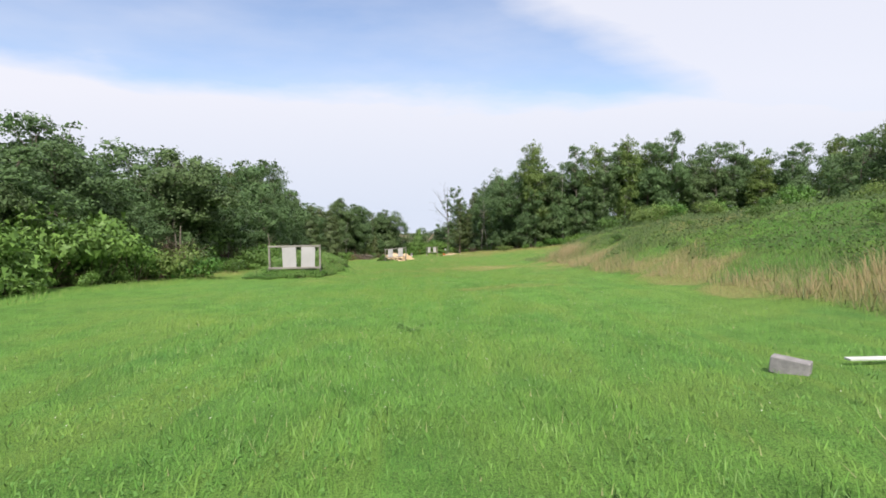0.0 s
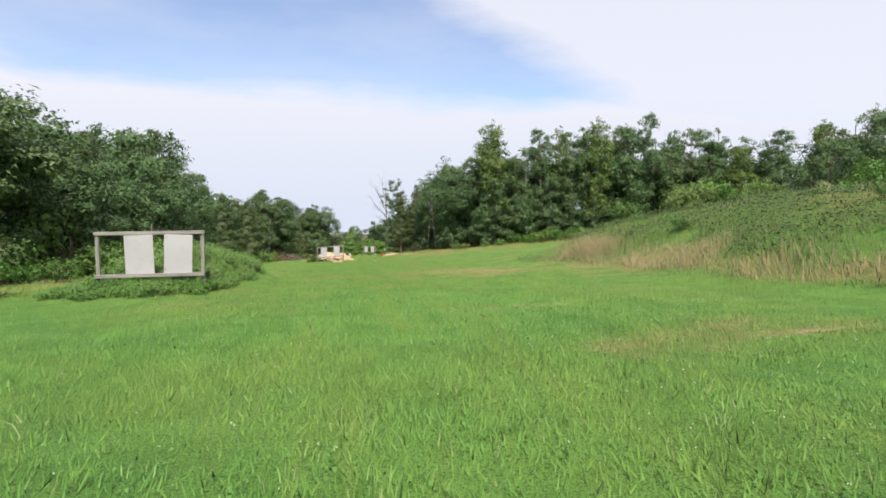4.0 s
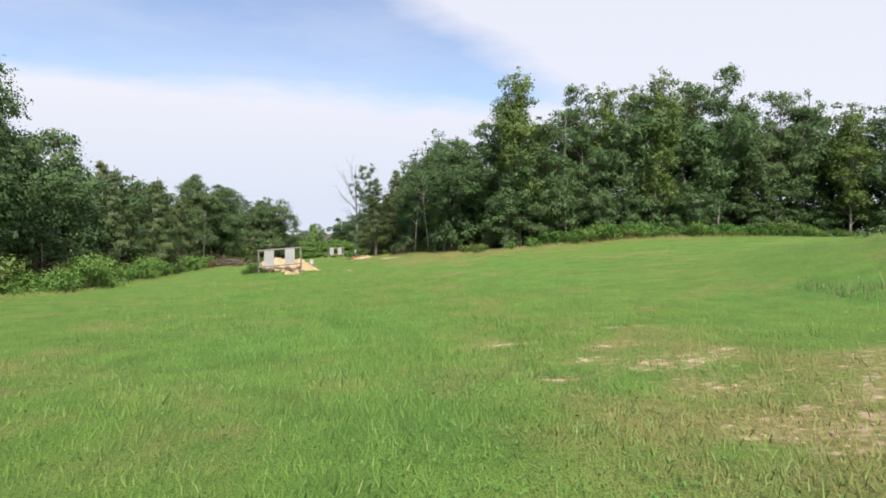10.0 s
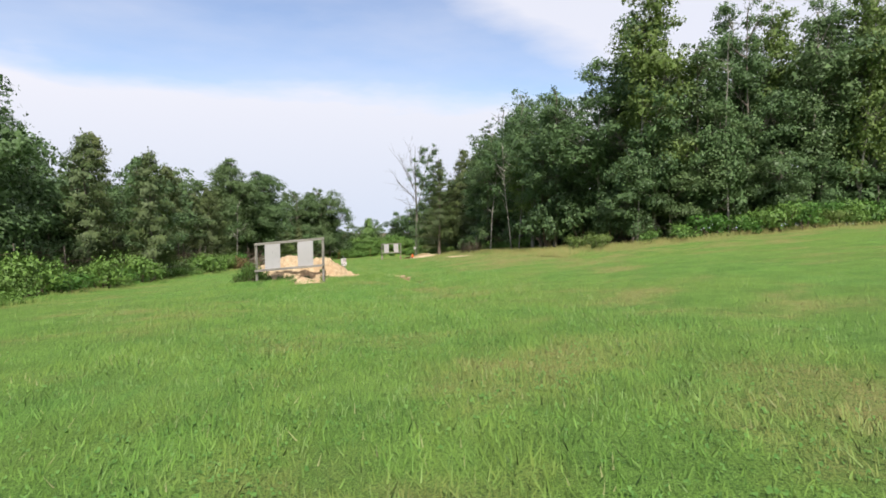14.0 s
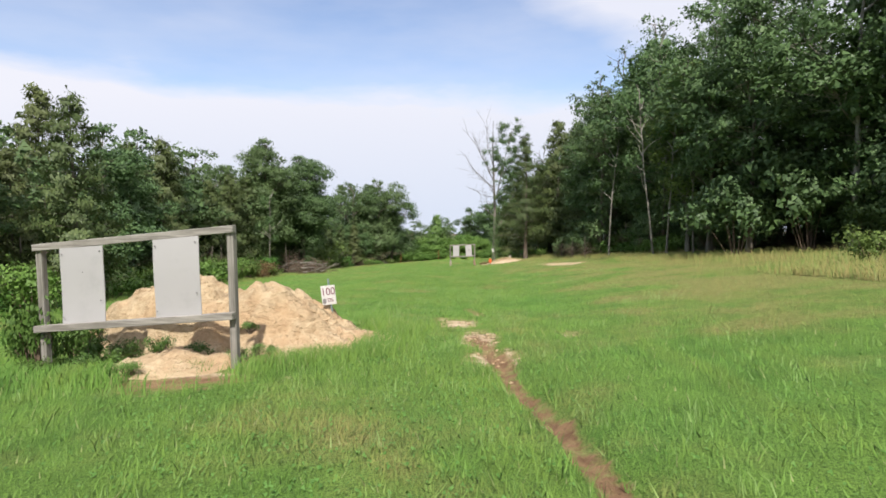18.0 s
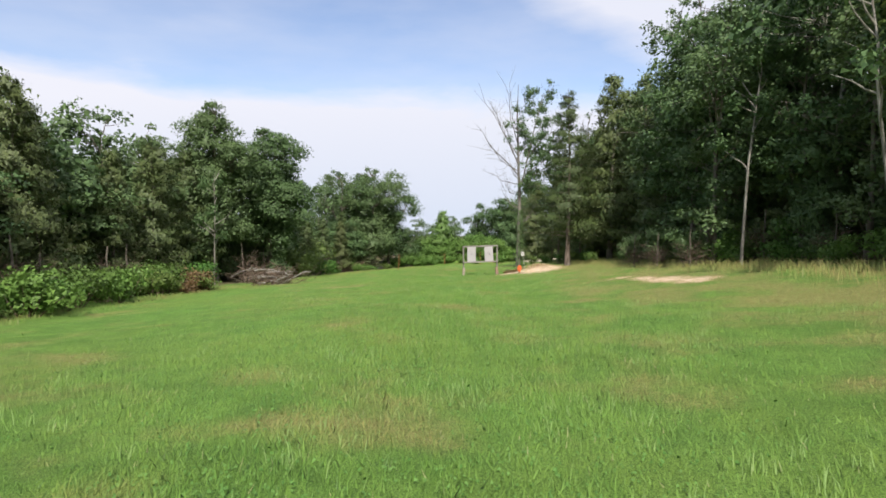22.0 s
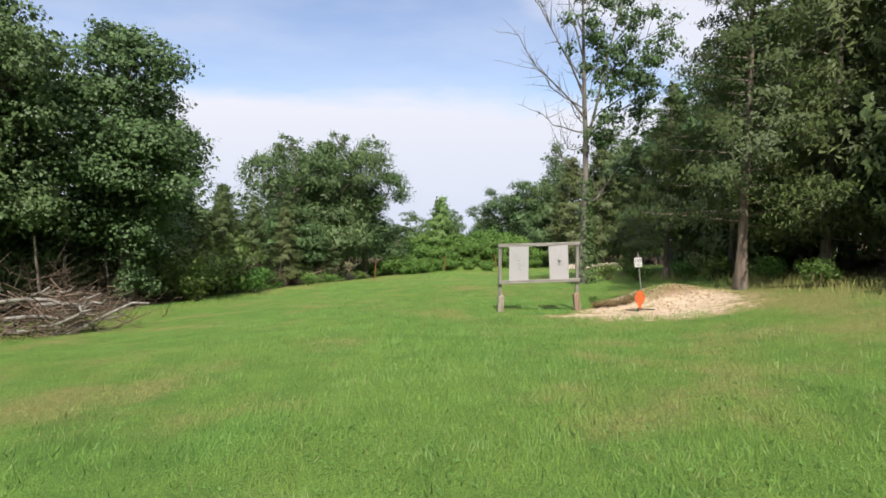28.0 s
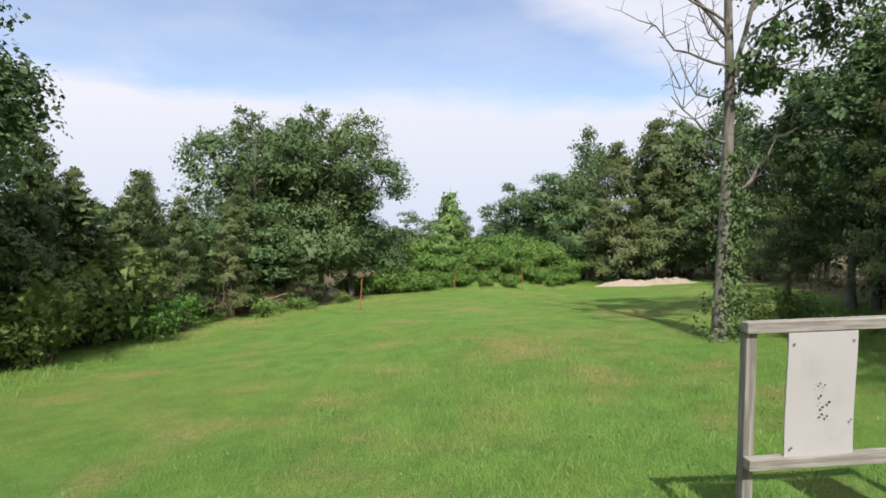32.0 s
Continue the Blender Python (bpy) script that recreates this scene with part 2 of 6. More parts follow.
def dryness(x, y):
    """How brown the grass is, 0 to 1."""
    m = 0.95 * step(6.3, 7.2, x + 0.3 * np.sin(y * 1.1)) * (1 - step(7.6, 9.8, x + 0.8 * np.sin(y * 0.55) + 0.5 * np.sin(y * 1.7))) * (1 - step(38, 44, y)) * step(-8, 6, y)
    m = np.maximum(m, 0.6 * blob(x, y, 12.5, 26, 3.0, 5.0) * (x > 8))
    m = np.maximum(m, 0.95 * blob(x, y, 8.7, 38.5, 1.2, 2.8) * (x > 7.3))
    m = np.maximum(m, 0.9 * blob(x, y, 2.2, 36.8, 4.6, 5.0))
    m = np.maximum(m, 0.2 * step(8, 12, x) * (1 - step(44, 58, y)))
    m = np.maximum(m, 0.36 * step(12, 34, y))
    m = np.maximum(m, 0.74 * step(-4.0, 4, x) * step(64, 78, y) * (1 - step(118, 126, y)))
    for c in ((1.6, 93.8, 1.6, 1.0), (-4.6, 89.8, 1.4, 0.7), (2.5, 91.5, 1.5, 0.9), (-1.0, 112.4, 2.0, 0.8), (3.0, 86.0, 2.0, 1.2), (-0.5, 126.0, 1.8, 1.2), (0.1, 96.0, 1.2, 0.7), (-0.7, 93.7, 1.0, 0.6), (-5.6, 92.2, 1.3, 0.8), (-5.2, 126.6, 1.6, 1.2), (-7.0, 126.0, 1.2, 1.0), (0.8, 137, 2.5, 2.0), (-1.2, 131.2, 1.6, 1.0),
              (0.1, 58.2, 0.9, 0.7), (11.0, 72, 5, 4), (12.5, 60, 4, 6), (-3.9, 46.4, 1.0, 0.6), (3.3, 49, 2.0, 1.5)):
        m = np.maximum(m, 0.66 * blob(x, y, *c))
    m = np.maximum(m, 0.48 * blob(x, y, 4.0, 68.5, 4.5, 4.0))
    m = np.maximum(m, 0.45 * blob(x, y, 2.2, 18.5, 3.0, 1.4))
    m = np.maximum(m, 0.42 * blob(x, y, -4.4, 31.5, 0.9, 3.0))
    m = np.maximum(m, 0.42 * step(99, 112, y))
    m = np.maximum(m, 0.58 * blob(x, y, 1.8, 112.8, 4.0, 3.5))
    m = np.maximum(m, 0.62 * blob(x, y, -3.2, 127.5, 3.6, 4.5))
    m = np.maximum(m, 0.5 * blob(x, y, 0, 134, 6, 9))
    return np.clip(m + 0.12 * np.sin(x * 0.7 + 1.3 * np.sin(y * 0.21)) * np.sin(y * 0.33 + 0.6 * np.sin(x * 0.4)), 0, 1)


def mesh_of(name, verts, faces, material, attrs=None, smooth=False):
    """A mesh from numpy arrays: verts (n, 3), faces (m, 3) or (m, 4)."""
    verts, faces = np.asarray(verts, np.float32), np.asarray(faces, np.int32)
    k = faces.shape[1]
    me = bpy.data.meshes.new(name)
    me.vertices.add(len(verts))
    me.vertices.foreach_set("co", verts.ravel())
    me.loops.add(faces.size)
    me.loops.foreach_set("vertex_index", faces.ravel())
    me.polygons.add(len(faces))
    me.polygons.foreach_set("loop_start", np.arange(0, faces.size, k, dtype=np.int32))
    if smooth:
        me.polygons.foreach_set("use_smooth", np.ones(len(faces), bool))
    for key, values in (attrs or {}).items():
        me.attributes.new(key, "FLOAT", "POINT").data.foreach_set("value", np.asarray(values, np.float32))
    me.update(calc_edges=True)
    me.materials.append(material)
    return me


def part(name, data, material, parent, label=""):
    """Links a bmesh or a mesh as one object under a thing or a part."""
    if isinstance(data, bmesh.types.BMesh):
        me = bpy.data.meshes.new(name)
        data.to_mesh(me)
        data.free()
        me.materials.append(material)
    else:
        me = data
    ob = new(name, me)
    ob.parent = parent
    return tagged(ob, label)


# ---- materials ----
class Maker:
    """Short hand for node trees."""

    def __init__(self, name):
        self.material = bpy.data.materials.new(name)
        self.material.use_nodes = True
        self.tree = self.material.node_tree
        self.tree.nodes.clear()
        self.out = self.node("ShaderNodeOutputMaterial")

    def node(self, kind, **values):
        made = self.tree.nodes.new(kind)
        for key, value in values.items():
            self.put(made.inputs[key.replace("_", " ")], value)
        return made

    def put(self, socket, value):
        if isinstance(value, bpy.types.NodeSocket):
            self.tree.links.new(value, socket)
        elif isinstance(value, tuple) and len(value) == 3 and socket.type == "RGBA":
            socket.default_value = (*value, 1)
        else:
            socket.default_value = value

    def noise(self, scale, detail=4.0, rough=0.55, stretch=None, vector=None):
        if vector is None:
            vector = self.node("ShaderNodeTexCoord").outputs["Object"]
        if stretch:
            vector = self.node("ShaderNodeMapping", Vector=vector, Scale=stretch).outputs[0]
        return self.node("ShaderNodeTexNoise", Vector=vector, Scale=scale, Detail=detail, Roughness=rough).outputs["Fac"]

    def ramp(self, value, low, high, a=0.0, b=1.0):
        m = self.node("ShaderNodeMapRange", Value=value)
        m.interpolation_type = "SMOOTHSTEP"
        for i, v in zip((1, 2, 3, 4), (low, high, a, b)):
            self.put(m.inputs[i], v)
        return m.outputs[0]

    def mix(self, factor, a, b):
        m = self.node("ShaderNodeMix")
        m.data_type = "RGBA"
        for key, v in (("Factor", factor), ("A", a), ("B", b)):
            self.put(m.inputs[key], v)
        return m.outputs["Result"]

    def math(self, op, a, b=0.0, clamp=False):
        m = self.node("ShaderNodeMath")
        m.operation, m.use_clamp = op, clamp
        self.put(m.inputs[0], a)
        self.put(m.inputs[1], b)
        return m.outputs[0]

    def bump(self, height, strength=0.3, distance=0.02):
        return self.node("ShaderNodeBump", Height=height, Strength=strength, Distance=distance).outputs[0]

    def surface(self, color, rough=0.7, normal=None, metal=0.0, spec=0.4):
        b = self.node("ShaderNodeBsdfPrincipled", Base_Color=color, Roughness=rough, Metallic=metal)
        b.inputs["Specular IOR Level"].default_value = spec
        if normal is not None:
            self.put(b.inputs["Normal"], normal)
        self.put(self.out.inputs[0], b.outputs[0])
        return self.material

    def leafy(self, color, rough=0.55, through=0.3, through_color=None):
        """Leaf surface that lets some light through."""
        b = self.node("ShaderNodeBsdfPrincipled", Base_Color=color, Roughness=rough)
        b.inputs["Specular IOR Level"].default_value = 0.25
        t = self.node("ShaderNodeBsdfTranslucent", Color=through_color or color)
        m = self.node("ShaderNodeMixShader", Fac=through)
        self.put(m.inputs[1], b.outputs[0])
        self.put(m.inputs[2], t.outputs[0])
        self.put(self.out.inputs[0], m.outputs[0])
        return self.material


def attribute(mk, name):
    a = mk.node("ShaderNodeAttribute")
    a.attribute_name = name
    return a.outputs["Fac"]


def grass_color(mk):
    """Green to straw, by the plan and by noise."""
    big, mid, fine = mk.noise(0.22, 3), mk.noise(1.4, 6, 0.62), mk.noise(11.0, 3)
    green = mk.mix(mk.ramp(mid, 0.35, 0.65), GRASS_DEEP, GRASS_LIGHT)
    green = mk.mix(mk.ramp(big, 0.44, 0.62, 0.0, 0.55), green, GRASS_WARM)
    green = mk.mix(mk.ramp(mk.noise(0.5, 5, 0.6), 0.52, 0.66, 0.0, 0.35), green, GRASS_COOL)
    lanes = mk.noise(1.0, 4, 0.6, (1.5, 0.16, 1))
    green = mk.mix(mk.ramp(lanes, 0.50, 0.66, 0.0, 0.55), green, GRASS_WARM)
    green = mk.mix(mk.ramp(lanes, 0.34, 0.48, 0.55, 0.0), green, GRASS_DEEP)
    straw = mk.mix(mk.ramp(fine, 0.35, 0.65), (0.212, 0.163, 0.060), (0.325, 0.260, 0.105))
    green = mk.mix(mk.ramp(attribute(mk, "dry"), 0.05, 0.42, 0.0, 0.55), green, mk.mix(mk.ramp(mid, 0.35, 0.65), (0.084, 0.148, 0.021), (0.142, 0.216, 0.034)))
    dry = mk.math("ADD", attribute(mk, "dry"), mk.math("MULTIPLY", mk.math("SUBTRACT", mk.noise(0.55, 6, 0.6), 0.5), 2.0))
    return mk.mix(mk.ramp(dry, 0.34, 0.92, 0.0, 0.85), green, straw), mid, fine


GRASS_DEEP, GRASS_LIGHT, GRASS_WARM, GRASS_COOL = (0.072, 0.182, 0.027), (0.126, 0.282, 0.047), (0.172, 0.258, 0.045), (0.060, 0.198, 0.046)


def ground_material():
    mk = Maker("meadow_soil")
    color, mid, fine = grass_color(mk)
    clods = mk.noise(5.0, 6, 0.65)
    soil = mk.mix(mk.ramp(clods, 0.3, 0.7), (0.53, 0.386, 0.258), (0.70, 0.550, 0.405))
    soil = mk.mix(mk.ramp(attribute(mk, "red"), 0.15, 0.6, 0.0, 0.9), soil, mk.mix(mk.ramp(clods, 0.3, 0.7), (0.115, 0.048, 0.024), (0.275, 0.145, 0.075)))
    f = mk.math("ADD", attribute(mk, "bare"), mk.math("MULTIPLY", mk.math("SUBTRACT", mk.noise(3.4, 8, 0.68, (1, 1.6, 1)), 0.5), 3.0))
    worn = mk.math("ADD", attribute(mk, "bare"), mk.math("MULTIPLY", mk.math("SUBTRACT", mk.noise(2.2, 6, 0.65), 0.5), 0.7))
    worn = mk.math("SUBTRACT", worn, mk.math("MULTIPLY", attribute(mk, "red"), 0.55))
    color = mk.mix(mk.ramp(worn, 0.25, 0.7, 0.0, 0.8), color, mk.mix(mk.ramp(fine, 0.35, 0.65), (0.25, 0.185, 0.075), (0.40, 0.310, 0.150)))
    color = mk.mix(mk.ramp(f, 0.6, 1.25), color, soil)
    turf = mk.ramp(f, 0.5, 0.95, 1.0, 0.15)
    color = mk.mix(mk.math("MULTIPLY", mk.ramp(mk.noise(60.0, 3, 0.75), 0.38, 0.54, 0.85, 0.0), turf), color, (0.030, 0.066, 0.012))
    color = mk.mix(mk.math("MULTIPLY", mk.ramp(mk.noise(85.0, 3, 0.75), 0.50, 0.64, 0.0, 0.75), turf), color, (0.195, 0.330, 0.074))
    litter = mk.mix(mk.ramp(mk.noise(6.0, 6, 0.7), 0.35, 0.65), (0.070, 0.050, 0.032), (0.150, 0.108, 0.066))
    under = mk.math("ADD", attribute(mk, "litter"), mk.math("MULTIPLY", mk.math("SUBTRACT", mk.noise(1.3, 5, 0.6), 0.5), 0.8))
    color = mk.mix(mk.ramp(under, 0.4, 0.8, 0.0, 0.9), color, litter)
    return mk.surface(color, 0.9, mk.bump(mk.noise(22.0, 6, 0.75), 0.8, 0.06), spec=0.2)


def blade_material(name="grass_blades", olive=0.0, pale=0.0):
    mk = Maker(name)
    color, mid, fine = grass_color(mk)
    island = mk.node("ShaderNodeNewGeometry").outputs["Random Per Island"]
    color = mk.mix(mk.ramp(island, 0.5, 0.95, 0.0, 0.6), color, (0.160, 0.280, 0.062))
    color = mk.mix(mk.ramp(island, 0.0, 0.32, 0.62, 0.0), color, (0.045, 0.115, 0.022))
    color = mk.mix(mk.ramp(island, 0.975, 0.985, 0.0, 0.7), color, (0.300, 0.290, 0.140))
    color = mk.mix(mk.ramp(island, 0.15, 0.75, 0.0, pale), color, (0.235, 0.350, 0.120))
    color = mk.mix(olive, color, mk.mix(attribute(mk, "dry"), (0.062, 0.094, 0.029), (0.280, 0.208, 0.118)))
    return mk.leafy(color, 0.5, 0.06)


def leaf_material(name, dark, light, warm, through=0.24):
    mk = Maker(name)
    geo = mk.node("ShaderNodeNewGeometry")
    tone = mk.node("ShaderNodeObjectInfo").outputs["Random"]
    color = mk.mix(geo.outputs["Random Per Island"], dark, light)
    color = mk.mix(mk.ramp(tone, 0.0, 1.0, 0.0, 0.55), color, warm)
    color = mk.mix(mk.ramp(mk.noise(0.9, 2), 0.4, 0.65, 0.0, 0.35), color, dark)
    return mk.leafy(color, 0.5, through)


def bark_material(name, a, b, scale=6.0):
    mk = Maker(name)
    grain = mk.noise(scale, 6, 0.65, (1, 1, 0.18))
    blotch = mk.noise(1.1, 3)
    color = mk.mix(mk.ramp(grain, 0.35, 0.65), a, b)
    color = mk.mix(mk.ramp(blotch, 0.5, 0.7, 0, 0.4), color, (0.2, 0.22, 0.16))
    return mk.surface(color, 0.9, mk.bump(grain, 0.8, 0.03), spec=0.15)


def wood_material(name, a, b, along):
    mk = Maker(name)
    stretch = [22.0, 22.0, 22.0]
    stretch[along] = 1.2
    grain = mk.noise(1.6, 6, 0.6, tuple(stretch))
    stain = mk.noise(2.2, 4)
    color = mk.mix(mk.ramp(grain, 0.3, 0.7), a, b)
    color = mk.mix(mk.ramp(stain, 0.5, 0.72, 0, 0.45), color, (0.16, 0.145, 0.12))
    return mk.surface(color, 0.85, mk.bump(grain, 0.5, 0.006), spec=0.2)


def plain_material(name, a, b, scale=3.0, rough=0.6, metal=0.0, relief=0.15, distance=0.004):
    mk = Maker(name)
    v = mk.noise(scale, 5, 0.6)
    return mk.surface(mk.mix(mk.ramp(v, 0.3, 0.7), a, b), rough, mk.bump(mk.noise(scale * 7, 4), relief, distance), metal)


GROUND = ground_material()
BLADES = blade_material()
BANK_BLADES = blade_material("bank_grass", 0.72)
HEAP_BLADES = blade_material("heap_grass", 0.3)
TUFT_BLADES = blade_material("glaucous_tufts", 0.0, 0.7)
OAK = leaf_material("oak_leaves", (0.060, 0.108, 0.044), (0.122, 0.200, 0.070), (0.132, 0.180, 0.066))
ELM = leaf_material("elm_leaves", (0.058, 0.112, 0.042), (0.132, 0.212, 0.078), (0.104, 0.170, 0.060))
LIME = leaf_material("light_leaves", (0.095, 0.155, 0.038), (0.205, 0.275, 0.075), (0.165, 0.225, 0.060), 0.35)
CEDAR = leaf_material("cedar_sprays", (0.058, 0.094, 0.034), (0.136, 0.182, 0.060), (0.150, 0.160, 0.058), 0.25)
YARD_CEDAR = leaf_material("sunlit_cedar_sprays", (0.041, 0.071, 0.024), (0.099, 0.142, 0.041), (0.106, 0.124, 0.038), 0.25)
SHRUB = leaf_material("shrub_leaves", (0.045, 0.105, 0.023), (0.113, 0.203, 0.045), (0.120, 0.180, 0.038))
VINE = leaf_material("vine_leaves", (0.072, 0.152, 0.032), (0.170, 0.296, 0.062), (0.155, 0.250, 0.054))
YELLOWING = leaf_material("yellowing_leaves", (0.17, 0.20, 0.07), (0.34, 0.36, 0.15), (0.30, 0.30, 0.12))
BANK_WEED = leaf_material("bank_weeds", (0.046, 0.082, 0.023), (0.098, 0.146, 0.040), (0.112, 0.128, 0.040))
HEAP_WEED = leaf_material("heap_weeds", (0.040, 0.110, 0.020), (0.120, 0.250, 0.046), (0.100, 0.190, 0.036))
PETALS = leaf_material("white_petals", (0.55, 0.56, 0.46), (0.74, 0.74, 0.66), (0.66, 0.66, 0.56))
CLOVER = leaf_material("clover_leaves", (0.060, 0.155, 0.026), (0.165, 0.310, 0.075), (0.095, 0.205, 0.045))
PALE = leaf_material("pale_leaves", (0.095, 0.180, 0.042), (0.200, 0.315, 0.090), (0.170, 0.275, 0.075))
BARK = bark_material("grey_brown_bark", (0.09, 0.075, 0.06), (0.21, 0.18, 0.15))
PALE_BARK = bark_material("pale_bark", (0.165, 0.150, 0.128), (0.316, 0.293, 0.256))
WARM_BARK = bark_material("warm_stringy_bark", (0.100, 0.078, 0.062), (0.215, 0.170, 0.138))
OLD_BARK = bark_material("old_grey_bark", (0.100, 0.086, 0.073), (0.220, 0.198, 0.172))
DEAD_BARK = bark_material("weathered_dead_wood", (0.165, 0.150, 0.135), (0.316, 0.293, 0.263))
RAIL_WOOD = wood_material("weathered_grey_rail_wood", (0.17, 0.154, 0.137), (0.345, 0.322, 0.292), 0)
POST_WOOD = wood_material("weathered_grey_post_wood", (0.15, 0.137, 0.12), (0.31, 0.289, 0.262), 2)
RED_STUB = wood_material("split_reddish_wood", (0.20, 0.125, 0.09), (0.38, 0.28, 0.21), 2)
STUB_WOOD = wood_material("split_stub_wood", (0.256, 0.211, 0.158), (0.436, 0.376, 0.308), 2)


def soil_material(name="sandy_subsoil", grey=0.0):
    mk = Maker(name)
    clods, big, lumps = mk.noise(7.0, 7, 0.7), mk.noise(1.1, 4), mk.noise(2.6, 6, 0.72, (1, 1, 2.2))
    color = mk.mix(mk.ramp(clods, 0.3, 0.7), (0.43, 0.310, 0.185), (0.61, 0.480, 0.315))
    color = mk.mix(mk.ramp(big, 0.46, 0.66, 0, 0.6), color, (0.50, 0.330, 0.190))
    color = mk.mix(mk.ramp(lumps, 0.60, 0.74, 0, 0.5), color, (0.32, 0.195, 0.105))
    color = mk.mix(grey, color, (0.36, 0.32, 0.27))
    height = mk.math("ADD", clods, mk.math("MULTIPLY", lumps, 2.0))
    return mk.surface(color, 0.95, mk.bump(height, 1.0, 0.07), spec=0.1)


SOIL = soil_material()
GREY_SOIL = soil_material("weathered_sand", 0.75)


def panel_material():
    mk = Maker("corrugated_plastic_board")
    flutes = mk.node("ShaderNodeTexWave", Scale=40.0, Distortion=0.3)
    smudge = mk.noise(3.0, 5, 0.6)
    color = mk.mix(mk.ramp(smudge, 0.50, 0.85), (0.412, 0.394, 0.404), (0.345, 0.330, 0.338))
    return mk.surface(color, 0.55, mk.bump(flutes.outputs["Fac"], 0.12, 0.003), spec=0.35)


PANEL = panel_material()
HOLES = plain_material("torn_dark_holes", (0.02, 0.02, 0.022), (0.05, 0.05, 0.05), 8)
SIGN_WHITE = plain_material("white_sign_board", (0.586, 0.579, 0.564), (0.526, 0.519, 0.504), 2, 0.45)
SIGN_RED = plain_material("dark_red_lettering", (0.16, 0.02, 0.05), (0.11, 0.015, 0.04), 4, 0.5)
SIGN_BLACK = plain_material("black_lettering", (0.025, 0.025, 0.03), (0.04, 0.04, 0.045), 4, 0.5)
STEEL = plain_material("dull_grey_steel", (0.22, 0.22, 0.21), (0.34, 0.33, 0.31), 9, 0.55, 0.7)
RUST = plain_material("rusty_steel", (0.22, 0.075, 0.03), (0.36, 0.14, 0.06), 12, 0.85, 0.2)
ORANGE = plain_material("chipped_orange_paint", (0.62, 0.145, 0.03), (0.42, 0.085, 0.03), 14, 0.7, 0, 0.4)
DARK_STEEL = plain_material("dark_steel_bar", (0.05, 0.045, 0.04), (0.09, 0.08, 0.07), 9, 0.6, 0.5)
CONCRETE = plain_material("grey_concrete", (0.19, 0.178, 0.18), (0.28, 0.262, 0.26), 9, 0.9, 0, 0.6, 0.01)
WHITE_PAINT = plain_material("chalky_white_paint", (0.571, 0.571, 0.541), (0.466, 0.466, 0.436), 6, 0.6)
TEAL = plain_material("faded_teal_steel", (0.14, 0.20, 0.20), (0.22, 0.28, 0.27), 9, 0.55, 0.3)
SMEAR = plain_material("grey_smear", (0.13, 0.12, 0.125), (0.24, 0.23, 0.23), 30, 0.7)
RED_TWIG = bark_material("dry_reddish_brush", (0.14, 0.085, 0.065), (0.30, 0.20, 0.155), 9)
TWIG = bark_material("dry_brush", (0.085, 0.060, 0.045), (0.20, 0.145, 0.108), 9)


# ---- ground ----
def ground_sheet():
    xs = np.unique(np.concatenate([[-2500, -900, -400, -200, -130], np.arange(-100, -18, 3.0), np.arange(-18, -2.8, 0.4), np.arange(-2.8, -0.4, 0.1), np.arange(-0.4, 18, 0.4), np.arange(18, 62, 1.5), np.arange(62, 100, 4), [130, 200, 400, 900, 2500]]))
    ys = np.unique(np.concatenate([[-900, -400, -150, -80, -50, -30, -20], np.arange(-14, 2, 2.0), np.arange(2, 28, 0.5), np.arange(28, 78, 0.4), np.arange(78, 115, 0.55), np.arange(115, 120, 0.2), np.arange(120, 156, 0.7), np.arange(156, 230, 4.0), [260, 330, 500, 1000, 1500, 3000]]))
    gx, gy = np.meshgrid(xs, ys)
    x, y = gx.ravel(), gy.ravel()
    z = land(np.clip(x, -100, 100), np.clip(y, -40, 1500)) - 0.03 * step(0.45, 0.8, bare(x, y))
    w = len(xs)
    i = (np.arange(len(ys) - 1)[:, None] * w + np.arange(w - 1)[None]).ravel()
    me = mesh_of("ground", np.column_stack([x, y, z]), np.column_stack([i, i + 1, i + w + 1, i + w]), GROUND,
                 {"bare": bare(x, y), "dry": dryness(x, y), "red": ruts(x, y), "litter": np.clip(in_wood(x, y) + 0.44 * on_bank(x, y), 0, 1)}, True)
    return tagged(new("ground", me), "sloping mown meadow with bare sandy patches", "ground", kind="structure")


ground_sheet()
rng = np.random.default_rng(7)


def blades_at(x, y, tall, wide, lean=0.45):
    """One bent blade of two triangles and a tip per root."""
    n = len(x)
    z = land(x, y) - 0.012
    a = rng.uniform(0.1, np.pi - 0.1, n)
    d = np.column_stack([np.cos(a), np.sin(a), np.zeros(n)])
    b = rng.uniform(-1.45, 1.45, n)
    side = np.column_stack([np.cos(b), np.sin(b), np.zeros(n)])
    up = np.array([0, 0, 1.0])
    root = np.column_stack([x, y, z])
    reach = (rng.uniform(0.1, 1.0, n) * lean * tall)[:, None]
    half = (wide / 2)[:, None]
    mid = root + up * (tall * 0.55)[:, None] + d * reach * 0.35
    tip = root + up * (tall * (1 - 0.25 * lean))[:, None] + d * reach
    verts = np.stack([root - side * half, root + side * half, mid + side * half * 0.75, mid - side * half * 0.75, tip], 1).reshape(-1, 3)
    k = np.arange(n)[:, None] * 5
    faces = np.stack([k + [0, 1, 2], k + [0, 2, 3], k + [3, 2, 4]], 1).reshape(-1, 3)
    return verts, faces, np.repeat(x, 5), np.repeat(y, 5)


